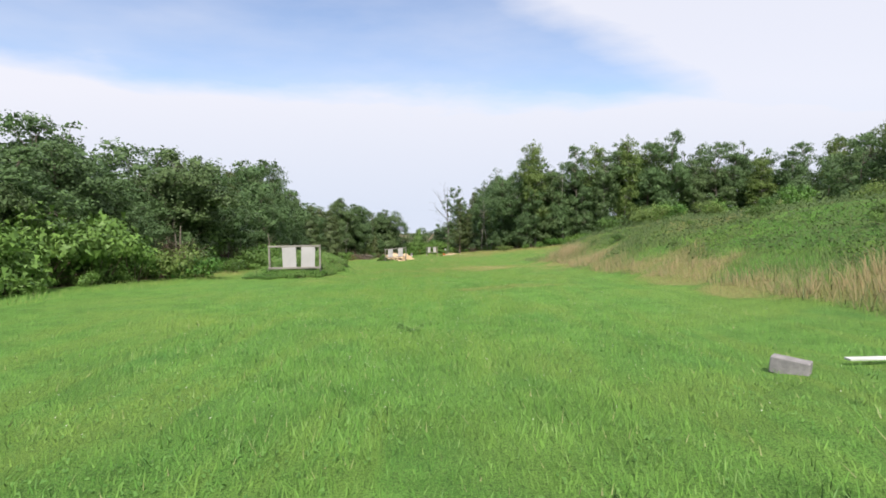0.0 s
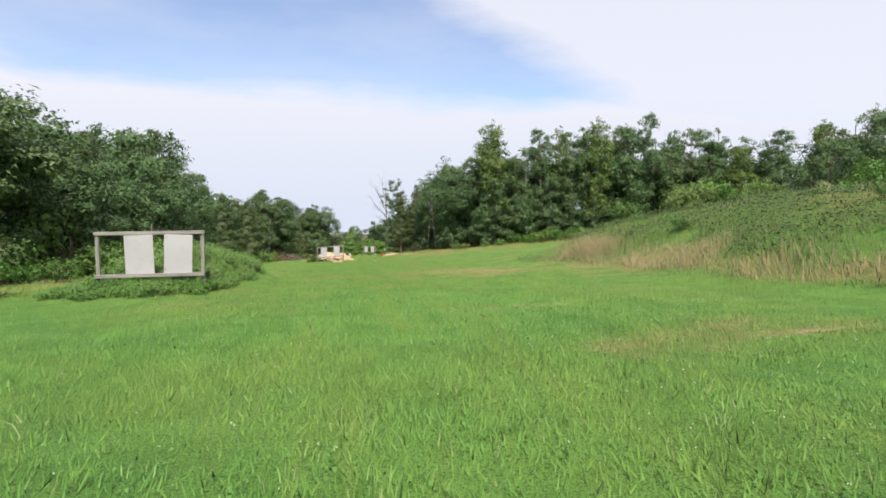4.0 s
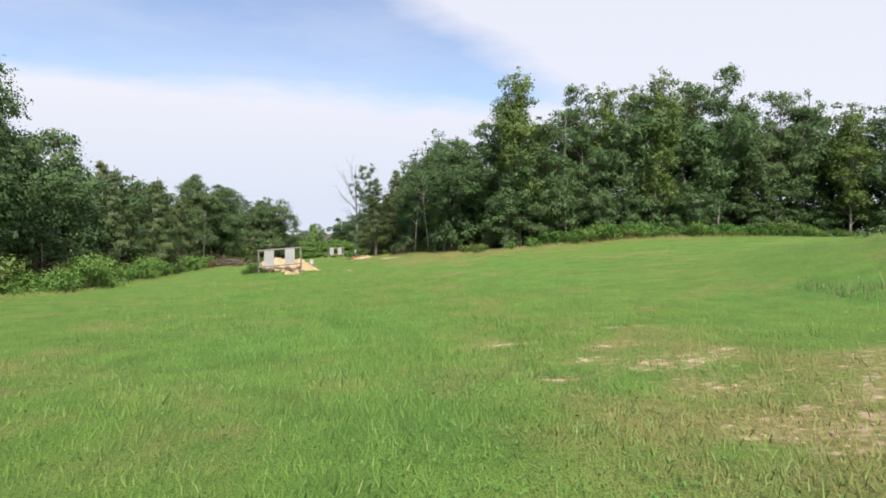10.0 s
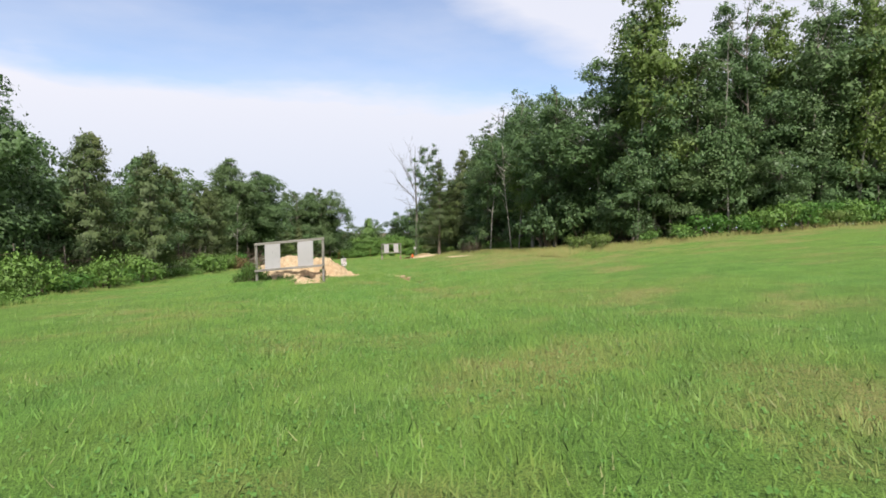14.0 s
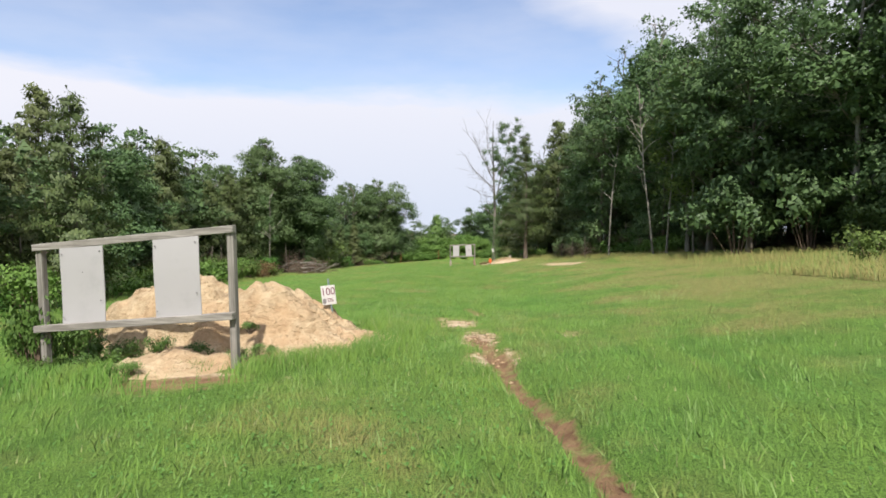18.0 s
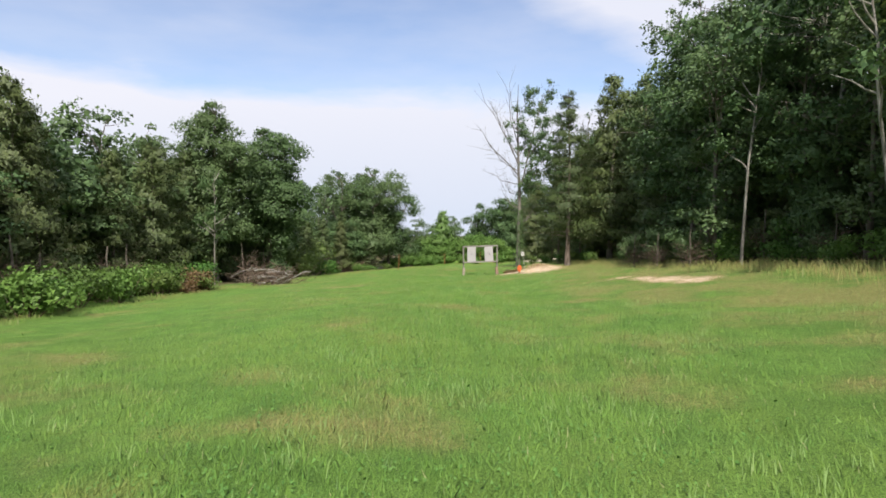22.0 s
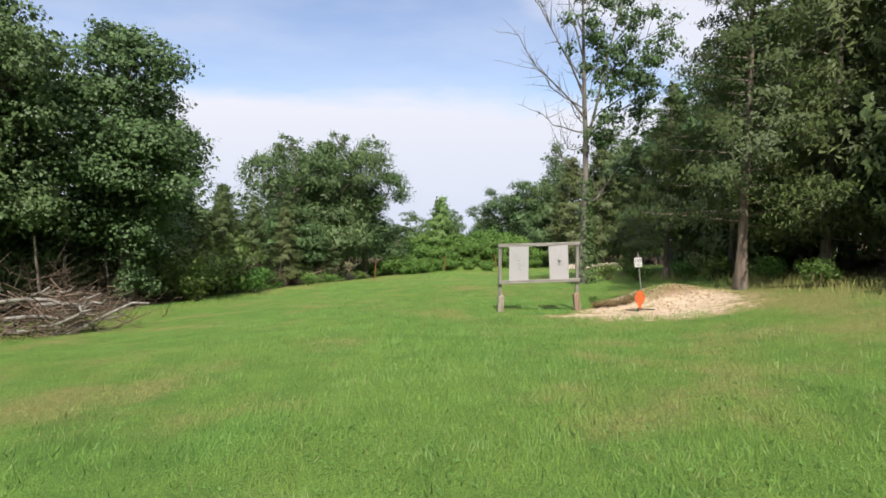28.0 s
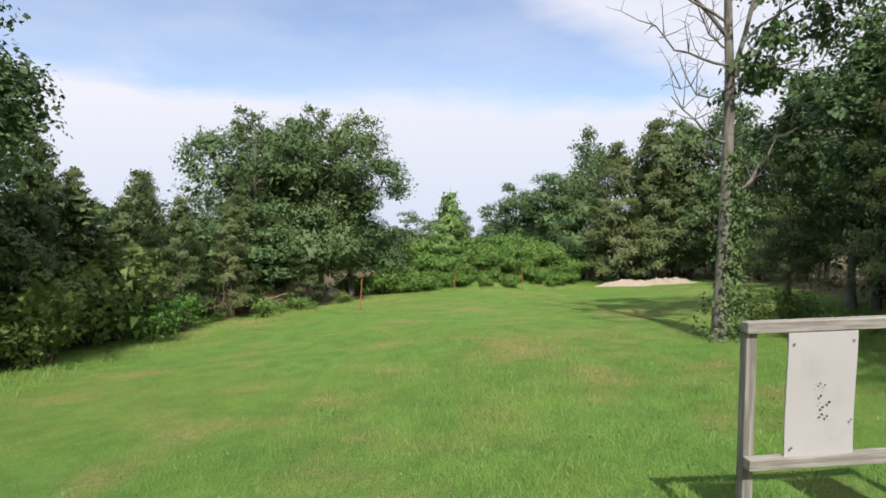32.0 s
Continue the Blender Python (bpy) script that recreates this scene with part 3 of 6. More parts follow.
def blade_stuff(name, x, y, tall, wide, lean, label, dry_add=0.0, simple=False, material=None, shag=0.2):
    verts, faces, rx, ry = blades_at(x, y, tall, wide, lean)
    if simple:
        verts = verts.reshape(-1, 5, 3)[:, [0, 1, 4]].reshape(-1, 3)
        faces, rx, ry = np.arange(len(verts)).reshape(-1, 3), rx.reshape(-1, 5)[:, :3].ravel(), ry.reshape(-1, 5)[:, :3].ravel()
    me = mesh_of(name, verts, faces, material or BLADES, {"dry": np.clip(dryness(rx, ry) + dry_add, 0, 1), "bare": np.zeros(len(rx))}, True)
    k = 3 if simple else 5
    up = np.repeat(rng.normal(0, shag, (len(verts) // k, 3)) + [0, -0.1, 1.0], k, 0)
    me.normals_split_custom_set_from_vertices((up / np.linalg.norm(up, axis=1)[:, None]).tolist())
    return tagged(new(name, me), label, "grass", kind="stuff")


def patchy(x, y):
    return 0.5 + 0.5 * np.sin(x * 1.9 + 2.1 * np.sin(y * 0.8)) * np.sin(y * 1.5 + 1.7 * np.sin(x * 0.9))


def lawn():
    def roots(n, x0, x1, y0, y1):
        x, y = rng.uniform(x0, x1, n), rng.uniform(y0, y1, n)
        keep = (bare(x, y) < rng.uniform(0.3, 1.15, n)) & (x > left_edge(y) - 1)
        return x[keep], y[keep]

    n = 540000
    y = rng.uniform(1.5, 132, n)
    x = np.interp(y, [0, 112], [-0.3, -4.6]) + rng.normal(0, 2.7, n)
    keep = bare(x, y) < rng.uniform(0.3, 1.15, n)
    x, y = x[keep], y[keep]
    g = patchy(x, y)
    blade_stuff("lawn_grass", x, y, rng.uniform(0.04, 0.13, len(x)) * (0.6 + 0.8 * g), rng.uniform(0.007, 0.015, len(x)), 0.9, "short green mown grass on the slope", 0.0, True, shag=0.4)
    x, y = roots(130000, -17, 15, 4, 154)
    blade_stuff("lawn_grass", x, y, rng.uniform(0.05, 0.12, len(x)), rng.uniform(0.010, 0.02, len(x)), 0.9, "short green mown grass towards the edges", 0.0, True)
    # scattered taller tufts
    cx, cy = roots(2900, -10, 7, 2, 135)
    k = rng.integers(5, 16, len(cx))
    x, y = np.repeat(cx, k) + rng.normal(0, 0.07, k.sum()), np.repeat(cy, k) + rng.normal(0, 0.07, k.sum())
    blade_stuff("grass_tufts", x, y, rng.uniform(0.07, 0.19, len(x)), rng.uniform(0.005, 0.010, len(x)), 0.9, "taller green grass tufts the mower missed")
    # stiff pale-tipped clumps, standing in groups
    n = 420
    y = rng.uniform(3, 124, n)
    x = np.interp(y, [0, 112], [-0.3, -3.6]) + rng.normal(0, 3.0, n)
    k = rng.integers(2, 9, n)
    cx, cy = np.repeat(x, k) + rng.normal(0, 0.42, k.sum()), np.repeat(y, k) + rng.normal(0, 0.3, k.sum())
    k = rng.integers(6, 20, len(cx))
    x, y = np.repeat(cx, k) + rng.normal(0, 0.06, k.sum()), np.repeat(cy, k) + rng.normal(0, 0.05, k.sum())
    keep = bare(x, y) < 0.4
    x, y = x[keep], y[keep]
    blade_stuff("grass_tufts", x, y, rng.uniform(0.05, 0.15, len(x)) * np.where(y > 60, 1.35, 0.9), rng.uniform(0.004, 0.009, len(x)), 0.7, "stiff pale-tipped grass clumps in the mown meadow", material=TUFT_BLADES, shag=0.3)


lawn()


def on_heap(x, y):
    return ((x + 7.9) / 2.65) ** 2 + ((y - 30.7) / 4.3) ** 2 < 1 + 0.12 * np.sin(x * 5) + 0.10 * np.sin(y * 4)


def rough_grass():
    n = 66000
    x, y = rng.uniform(5.4, 24, n), rng.uniform(2, 58, n)
    x = np.where(rng.uniform(0, 1, n) < 0.4, rng.uniform(5.6, 9.6, n), x)
    lift = land(x, y) - land(np.full(n, 4.6), y)
    keep = (lift > 0.22) & (y - 0.2 * (x - 8) < 43 + 3 * np.sin(x * 1.3))
    x, y = x[keep], y[keep]
    clump = patchy(x * 0.6, y * 0.6)
    straw = dryness(x, y) + 0.5 * (patchy(x * 1.1, y * 0.9) - 0.5) + rng.normal(0, 0.18, len(x)) > 0.55
    tall = np.where(straw, rng.uniform(0.15, 0.6, len(x)) * (0.4 + 0.85 * clump), rng.uniform(0.08, 0.26, len(x)) * (0.5 + 0.8 * clump))
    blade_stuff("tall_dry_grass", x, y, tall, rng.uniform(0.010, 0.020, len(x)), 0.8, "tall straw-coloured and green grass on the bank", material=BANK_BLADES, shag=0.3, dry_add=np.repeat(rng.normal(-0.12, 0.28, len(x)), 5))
    n = 4200
    x, y = rng.normal(8.7, 0.6, n), rng.normal(38.6, 1.7, n)
    keep = (x > 7.6) & (patchy(x * 1.2, y * 1.2) > rng.uniform(0.1, 0.6, n))
    x, y = x[keep], y[keep]
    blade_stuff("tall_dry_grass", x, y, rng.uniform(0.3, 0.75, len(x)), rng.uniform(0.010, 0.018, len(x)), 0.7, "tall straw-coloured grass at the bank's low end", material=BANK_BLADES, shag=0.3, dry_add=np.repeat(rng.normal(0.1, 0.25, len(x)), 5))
    n = 26000
    x, y = rng.normal(-7.6, 1.35, n), rng.normal(30.8, 1.9, n)
    keep = on_heap(x, y)
    x, y = x[keep], y[keep]
    blade_stuff("weeds", x, y, rng.uniform(0.12, 0.40, len(x)), rng.uniform(0.008, 0.018, len(x)), 0.9, "rank green weeds over an earth heap", material=HEAP_BLADES)
    n = 18000
    y = rng.uniform(2, 150, n)
    x = left_edge(y) + rng.normal(0.5, 0.6, n)
    blade_stuff("edge_grass", x, y, rng.uniform(0.08, 0.28, n), rng.uniform(0.010, 0.02, n), 0.9, "unmown grass along the wood's edge", 0.2)
    n = 24000
    t = rng.uniform(0, 1, n)
    y = np.where(t < 0.5, rng.uniform(80, 135, n), 79 + rng.normal(0, 1.6, n))
    x = np.where(t < 0.5, np.interp(y, [80, 90, 105, 120, 135], [10, 7.5, 6.2, 5.2, 4.5]) + rng.normal(0, 0.8, n), 6 + 38 * rng.uniform(0, 1, n) ** 1.6)
    keep = bare(x, y) < 0.3
    x, y = x[keep], y[keep]
    blade_stuff("edge_grass", x, y, rng.uniform(0.12, 0.45, len(x)), rng.uniform(0.008, 0.018, len(x)), 0.8, "unmown straw-tipped grass before the trees", 0.2)


# ---- plants ----
def tube(points, radii, sides=7):
    """A bent, tapering limb: verts and quad faces."""
    p, r = np.asarray(points, float), np.asarray(radii, float)
    n = len(p)
    t = np.gradient(p, axis=0)
    t /= np.linalg.norm(t, axis=1)[:, None] + 1e-9
    ref = np.where(np.abs(t[:, 2:3]) > 0.9, [[1.0, 0, 0]], [[0, 0, 1.0]])
    a = np.cross(t, ref)
    a /= np.linalg.norm(a, axis=1)[:, None] + 1e-9
    b = np.cross(t, a)
    k = np.linspace(0, 2 * np.pi, sides, endpoint=False)
    ring = p[:, None] + r[:, None, None] * (np.cos(k)[None, :, None] * a[:, None] + np.sin(k)[None, :, None] * b[:, None])
    i = (np.arange(n - 1)[:, None] * sides + np.arange(sides)[None])
    j = (np.arange(n - 1)[:, None] * sides + (np.arange(sides)[None] + 1) % sides)
    return ring.reshape(-1, 3), np.stack([i, j, j + sides, i + sides], -1).reshape(-1, 4)


def joined(pieces):
    verts, faces, base = [], [], 0
    for v, f in pieces:
        verts.append(v)
        faces.append(f + base)
        base += len(v)
    return np.concatenate(verts), np.concatenate(faces)


def leaves(g, centres, out, size, droop=0.2, narrow=0.6, full=False):
    """Pointed leaves facing roughly outwards and up, two for each place. Also gives their normals."""
    size = np.broadcast_to(np.asarray(size, float), (len(centres),))
    centres = np.concatenate([centres, centres + g.normal(0, 1, centres.shape) * size[:, None] * 0.5])
    out, size = np.concatenate([out, out]), np.concatenate([size, size]) * 0.78
    n = len(centres)
    normal = out + g.normal(0, 0.6, (n, 3)) + [0, 0, 0.4]
    normal /= np.linalg.norm(normal, axis=1)[:, None] + 1e-9
    axis = np.cross(normal, g.normal(0, 1, (n, 3)))
    axis /= np.linalg.norm(axis, axis=1)[:, None] + 1e-9
    axis[:, 2] -= droop
    side = np.cross(normal, axis)
    s = (size * g.uniform(0.6, 1.4, n))[:, None]
    tip, foot = centres + axis * s * 0.6, centres - axis * s * 0.4
    verts = np.stack([foot + side * s * 0.5 * narrow, foot - side * s * 0.5 * narrow, tip], 1).reshape(-1, 3)
    soft = out * 0.75 + normal * 0.55 + [0, 0, 0.3]
    soft /= np.linalg.norm(soft, axis=1)[:, None] + 1e-9
    if full:
        mid = centres + axis * s * 0.05 - normal * s * 0.08
        verts = np.stack([foot, mid - side * s * 0.5 * narrow, tip, mid + side * s * 0.5 * narrow], 1).reshape(-1, 3)
        return verts, np.arange(n * 4).reshape(-1, 4), np.repeat(soft, 4, 0)
    return verts, np.arange(n * 3).reshape(-1, 3), np.repeat(soft, 3, 0)


def leaf_mesh(name, made, material):
    v, f, soft = made
    me = mesh_of(name, v, f, material, smooth=True)
    me.normals_split_custom_set_from_vertices(soft.tolist())
    return me


def curve_points(g, start, end, wander, n=6, sag=0.0):
    t = np.linspace(0, 1, n)[:, None]
    p = np.asarray(start) * (1 - t) + np.asarray(end) * t
    w = np.cumsum(g.normal(0, wander, (n, 3)), 0) * t
    p = p + w - w[-1] * t * 0.5
    p[:, 2] += sag * np.sin(t[:, 0] * np.pi)
    return p


def broadleaf(name, seed, height, spread, base, n_leaf, size, leaf_mat, bark_mat, label, puffs=34, girth=0.14, top=0.62, gaps=0.0, full=False, clump=1.0):
    """A tree: trunk with limbs, and a crown of leaf clumps at the limbs' ends."""
    g = np.random.default_rng(seed)
    tree = new(name)
    trunk_top = np.array([g.normal(0, 0.35), g.normal(0, 0.35), height * 0.9])
    stem = curve_points(g, (0, 0, -0.25), trunk_top, 0.10, 9)
    stem[0, :2] = 0
    rad = girth * (1 - np.linspace(0, 1, 9) * 0.85)
    rad[0] *= 1.5
    limbs, cents = [tube(stem, rad, 8)], []

    def on_stem(z):
        return np.array([np.interp(z, stem[:, 2], stem[:, c]) for c in range(3)])

    heads = max(6, int(2.2 * height * (1 - base) / spread) + 1)
    for i in range(heads):
        rel = (i + g.uniform(0.1, 0.9)) / heads if i < heads - 1 else 0.97
        envelope = spread * np.sin(np.pi * np.clip(0.2 + 0.7 * rel, 0, 1)) ** top
        rh = envelope * g.uniform(0.42, 0.72)
        a, off = i * 2.39996 + g.normal(0, 0.6), max(0.0, envelope - rh) * g.uniform(0.55, 1.25) * (1.0 if i < heads - 1 else 0.3)
        flat = g.uniform(0.6, 1.05)
        z = min(height * (base + (1 - base) * rel), height - rh * flat * 0.85)
        c = np.array([np.cos(a) * off, np.sin(a) * off, z]) + on_stem(z) * [1, 1, 0]
        foot = on_stem(max(0.06 * height, z - off * g.uniform(0.6, 1.1) - 0.4))
        limb = curve_points(g, foot, c, 0.08, 5, -0.1)
        limbs.append(tube(limb, np.linspace(girth * 0.42, girth * 0.16, 5), 5))
        for k in range(max(3, int(round(puffs / heads * (rh / (0.5 * spread)) ** 1.3)))):
            d = g.normal(0, 1, 3) + [0, 0, 0.35]
            d /= np.linalg.norm(d)
            end = c + d * rh * [1, 1, flat] * g.uniform(0.55, 1.12)
            limbs.append(tube(curve_points(g, limb[g.integers(2, 5)], end, 0.06, 4, -0.05), np.linspace(girth * 0.16, 0.008, 4), 3))
            if g.uniform() < gaps:
                continue
            cents.append((end, clump * rh * g.uniform(0.26, 0.5)))
    weight = np.array([r ** 2 for _, r in cents])
    counts = np.maximum(8, (n_leaf * weight / weight.sum()).astype(int))
    pts, outs, sizes = [], [], []
    for (c, r), k in zip(cents, counts):
        # a shell of small leaves, flattened, fuller above; a few large ones inside it
        d = g.normal(0, 1, (k, 3)) * [1, 1, 0.85] + [0, 0, 0.22]
        d /= np.linalg.norm(d, axis=1)[:, None]
        knob = 1 + 0.22 * np.sin(d[:, 0] * 5 + c[2]) * np.sin(d[:, 1] * 5 + c[0]) + 0.15 * np.sin(d[:, 2] * 7 + c[1])
        p = d * (r * g.uniform(0.55, 1.12, k) * knob)[:, None] * [1.25, 1.25, 0.8]
        p[:, 2] -= 0.25 * np.maximum(0, np.hypot(p[:, 0], p[:, 1]) - r * 0.6)
        pts += [c + p, c + g.normal(0, r * 0.2, (5, 3))]
        outs += [d, np.tile(c / (np.linalg.norm(c * [1, 1, 0]) + 0.5) * [1, 1, 0] + [0, 0, 0.3], (5, 1))]
        sizes += [np.full(k, size), np.full(5, r * 0.6)]
    v, f = joined(limbs)
    part("trunk", mesh_of("trunk", v, f, bark_mat, smooth=True), None, tree)
    part("crown", leaf_mesh("crown", leaves(g, np.concatenate(pts), np.concatenate(outs), np.concatenate(sizes), narrow=0.85, full=full), leaf_mat), None, tree)
    return tagged(tree, label, "tree")


def cedar(name, seed, height, spread, n_leaf, size, label, base=0.08, girth=0.13, leaf_mat=None, bark=None):
    """A conical evergreen with drooping sprays."""
    g = np.random.default_rng(seed)
    tree = new(name)
    stem = curve_points(g, (0, 0, -0.25), (g.normal(0, 0.15), g.normal(0, 0.15), height), 0.05, 9)
    rad = girth * (1 - np.linspace(0, 1, 9) * 0.92)
    rad[0] *= 1.55
    limbs, pts, outs = [tube(stem, rad, 8)], [], []
    n = 74
    for i in range(n):
        h = base + (0.98 - base) * (i / n) ** 1.05
        reach = spread * (1 - ((h - base) / (1.02 - base)) ** 1.25) ** 0.85 * g.uniform(0.6, 1.15) + 0.12
        a = i * 2.39996 + g.normal(0, 0.4)
        foot = np.array([np.interp(h * height, stem[:, 2], stem[:, c]) for c in range(3)])
        end = foot + [np.cos(a) * reach, np.sin(a) * reach, reach * g.uniform(-0.1, 0.4)]
        limb = curve_points(g, foot, end, 0.05, 5)
        limbs.append(tube(limb[::2], np.linspace(0.03, 0.006, 3), 3))
        k = max(6, int(n_leaf / n * (0.4 + 1.2 * reach / spread)))
        t = g.uniform(0.25, 1.05, k)
        at = foot + (end - foot) * t[:, None]
        off = g.normal(0, 1, (k, 3)) * (0.10 + 0.16 * reach * (1.1 - t))[:, None] * [1, 1, 0.6]
        pts.append(at + off)
        outs.append(np.tile((end - foot) / (np.linalg.norm(end - foot) + 1e-6), (k, 1)))
    v, f = joined(limbs)
    part("trunk", mesh_of("trunk", v, f, bark or BARK, smooth=True), None, tree)
    part("crown", leaf_mesh("crown", leaves(g, np.concatenate(pts), np.concatenate(outs), size, 0.35, 0.42), leaf_mat or CEDAR), None, tree)
    return tagged(tree, label, "tree")


def bush(name, seed, height, spread, n_leaf, size, leaf_mat, label, lumps=9):
    g = np.random.default_rng(seed)
    thing = new(name)
    stems, pts, outs = [], [], []
    for i in range(lumps):
        a, q = g.uniform(0, 6.28), spread * g.uniform(0.1, 0.75)
        c = np.array([np.cos(a) * q, np.sin(a) * q, height * g.uniform(0.35, 0.8)])
        stems.append(tube(curve_points(g, (c[0] * 0.2, c[1] * 0.2, -0.1), c, 0.04, 4), [0.025, 0.018, 0.012, 0.006], 4))
        r = spread * g.uniform(0.3, 0.5)
        k = n_leaf // lumps
        d = g.normal(0, 1, (k, 3))
        d /= np.linalg.norm(d, axis=1)[:, None]
        p = c + d * (r * g.uniform(0.4, 1.1, k))[:, None] * [1, 1, 0.8]
        p[:, 2] = np.abs(p[:, 2])
        pts.append(p)
        outs.append(d)
    v, f = joined(stems)
    part("stem", mesh_of("stem", v, f, TWIG, smooth=True), None, thing)
    part("foliage", leaf_mesh("foliage", leaves(g, np.concatenate(pts), np.concatenate(outs), size, 0.25, 0.75), leaf_mat), None, thing)
    return tagged(thing, label, "bush")


def leaf_cover(name, x, y, high, size, material, label):
    """Low broad-leaved growth over the ground, too dense to count."""
    n = len(x)
    p = np.column_stack([x, y, land(x, y) + high * rng.uniform(0.1, 1.0, n) * (0.45 + 0.55 * patchy(x * 1.3, y * 1.3))])
    made = leaves(rng, p, np.tile([0.0, -0.3, 0.9], (n, 1)), size, 0.1, 0.75)
    return tagged(new(name, leaf_mesh(name, made, material)), label, "weeds", kind="stuff")


rough_grass()
n_cover = 90000
cover_y = rng.uniform(1.5, 122, n_cover)
cover_x = np.interp(cover_y, [0, 112], [-0.3, -4.2]) + rng.normal(0, 2.3, n_cover)
keep = (patchy(cover_x * 0.8 + 3, cover_y * 0.8) > rng.uniform(0.15, 0.75, n_cover)) & (bare(cover_x, cover_y) < 0.35)
leaf_cover("low_clover", cover_x[keep], cover_y[keep], 0.06, 0.032, CLOVER, "small-leaved clover and low weeds among the mown grass")
n_cover = 34000
cover_x, cover_y = rng.uniform(-11.2, -4.6, n_cover), rng.uniform(26.0, 36.0, n_cover)
keep = on_heap(cover_x, cover_y)
leaf_cover("weed_cover", cover_x[keep], cover_y[keep], 0.30, 0.075, HEAP_WEED, "green leafy weeds covering an earth heap")
n_cover = 110
cover_x, cover_y = rng.uniform(-10.5, -5.0, n_cover), rng.uniform(27.0, 35.0, n_cover)
keep = on_heap(cover_x, cover_y)
leaf_cover("wild_flowers", cover_x[keep], cover_y[keep], 0.38, 0.026, PETALS, "tiny white wild flowers among the weeds")
n_cover = 900
cover_x, cover_y = rng.normal(-0.2, 2.4, n_cover), rng.uniform(4, 24, n_cover)
leaf_cover("wild_flowers", cover_x, cover_y, 0.09, 0.012, PETALS, "tiny white clover heads dotted over the mown grass")
n_cover = 80000
cover_x, cover_y = rng.uniform(7.5, 25, n_cover), rng.uniform(6, 56, n_cover)
keep = (land(cover_x, cover_y) > land(np.full(n_cover, 4.6), cover_y) + 1.05 + 0.45 * np.sin(cover_y * 0.9) * np.sin(cover_x)) & (cover_y - 0.2 * (cover_x - 8) < 46 + 2 * np.sin(cover_x * 1.1))
leaf_cover("weed_cover", cover_x[keep], cover_y[keep], 0.36, 0.085, BANK_WEED, "green weeds growing over the bank")


def dead_bush(seed):
    """Leafless brown tangle of dead lower limbs."""
    g = np.random.default_rng(seed)
    thing = new("dead_bush")
    pieces = []
    for i in range(46):
        a, r, h = g.uniform(0, 6.28), g.uniform(0.5, 1.7), g.uniform(0.2, 2.0)
        foot = np.array([g.normal(0, 0.15), g.normal(0, 0.15), h * g.uniform(0.3, 0.9)])
        tip = np.array([math.cos(a) * r, math.sin(a) * r, h + g.normal(0, 0.3)])
        c = curve_points(g, foot, tip, 0.07, 4)
        pieces.append(tube(c, [0.018, 0.013, 0.009, 0.004], 3))
        for _ in range(2):
            pieces.append(tube(curve_points(g, c[2], c[2] + g.normal(0, 0.35, 3), 0.04, 3), [0.008, 0.006, 0.003], 3))
    v, f = tube(curve_points(g, (0, 0, -0.2), (0.1, 0, 2.6), 0.05, 5), np.linspace(0.07, 0.03, 5), 7)
    part("trunk", mesh_of("trunk", v, f, BARK, smooth=True), None, thing)
    v, f = joined(pieces)
    tagged(part("twig_tangle", mesh_of("twig_tangle", v, f, TWIG, smooth=True), None, thing), kind="stuff")
    return tagged(thing, "leafless brown dead undergrowth beneath the trees", "bush")


class Stock:
    """Plants that look alike: the first is set out itself, the rest are copies."""

    def __init__(self, thing, group):
        self.thing, self.used = tagged(thing, group=group), False

    def plant(self, x, y, size=1.0, turn=0.0, sink=0.0, tall=1.0):
        m = pose(x, y, float(land(x, y)) - sink, 0, 0, turn) @ Matrix.Diagonal((size, size, size * tall, 1))
        if self.used:
            return copy_thing(self.thing, m @ Matrix.Diagonal([1 / v for v in self.thing.scale] + [1]))
        self.used, self.thing.matrix_basis = True, m
        return self.thing


FRONT_OAKS = [Stock(broadleaf("oak_tree", 11 + i, 9.0, 2.9, b, 7200, 0.165, m, BARK, "broadleaf tree with dense dark green crown at the wood's edge", 100, 0.13, 0.62, 0.08, False, 1.0), "trees of the wood edge")
              for i, (b, m) in enumerate(((0.18, OAK), (0.12, OAK), (0.22, ELM), (0.14, ELM)))]
TALL_TREES = [Stock(broadleaf("forest_tree", 31 + i, 15.0, w, b, int(n * 2.4), 0.18, m, k, "tall forest tree with slender trunk and uneven crown", 150, 0.14, t, q, False, 1.0), "trees of the wood edge")
              for i, (b, m, k, w, t, q, n) in enumerate(((0.12, OAK, PALE_BARK, 3.0, 0.72, 0.05, 3500), (0.10, ELM, BARK, 3.3, 0.55, 0.08, 3600), (0.08, OAK, BARK, 2.7, 0.9, 0.05, 3500),
                                                         (0.18, ELM, PALE_BARK, 3.4, 0.6, 0.08, 3900), (0.16, LIME, PALE_BARK, 2.6, 0.5, 0.1, 3000), (0.08, OAK, BARK, 2.6, 0.8, 0.05, 3500)))]
LANE_TREES = [Stock(broadleaf("forest_tree", 131 + i, 14.0, w, b, n, 0.16, m, k, "tall broadleaf tree leaning over the lane with leafy boughs", 130, 0.14, t, 0.2, True, 0.9), "trees of the lane")
              for i, (b, m, k, w, t, n) in enumerate(((0.14, OAK, BARK, 3.0, 0.7, 6200), (0.22, ELM, PALE_BARK, 3.2, 0.6, 6000), (0.10, ELM, BARK, 2.6, 0.8, 5600)))]
BIG_TREES = [Stock(broadleaf("oak_tree", 61 + i, 12.5, 4.8, 0.16, 15500, 0.178, OAK, BARK, "large spreading oak with dense crown", 170, 0.24, 0.62, 0.05, False, 0.95), "large oaks") for i in range(2)]
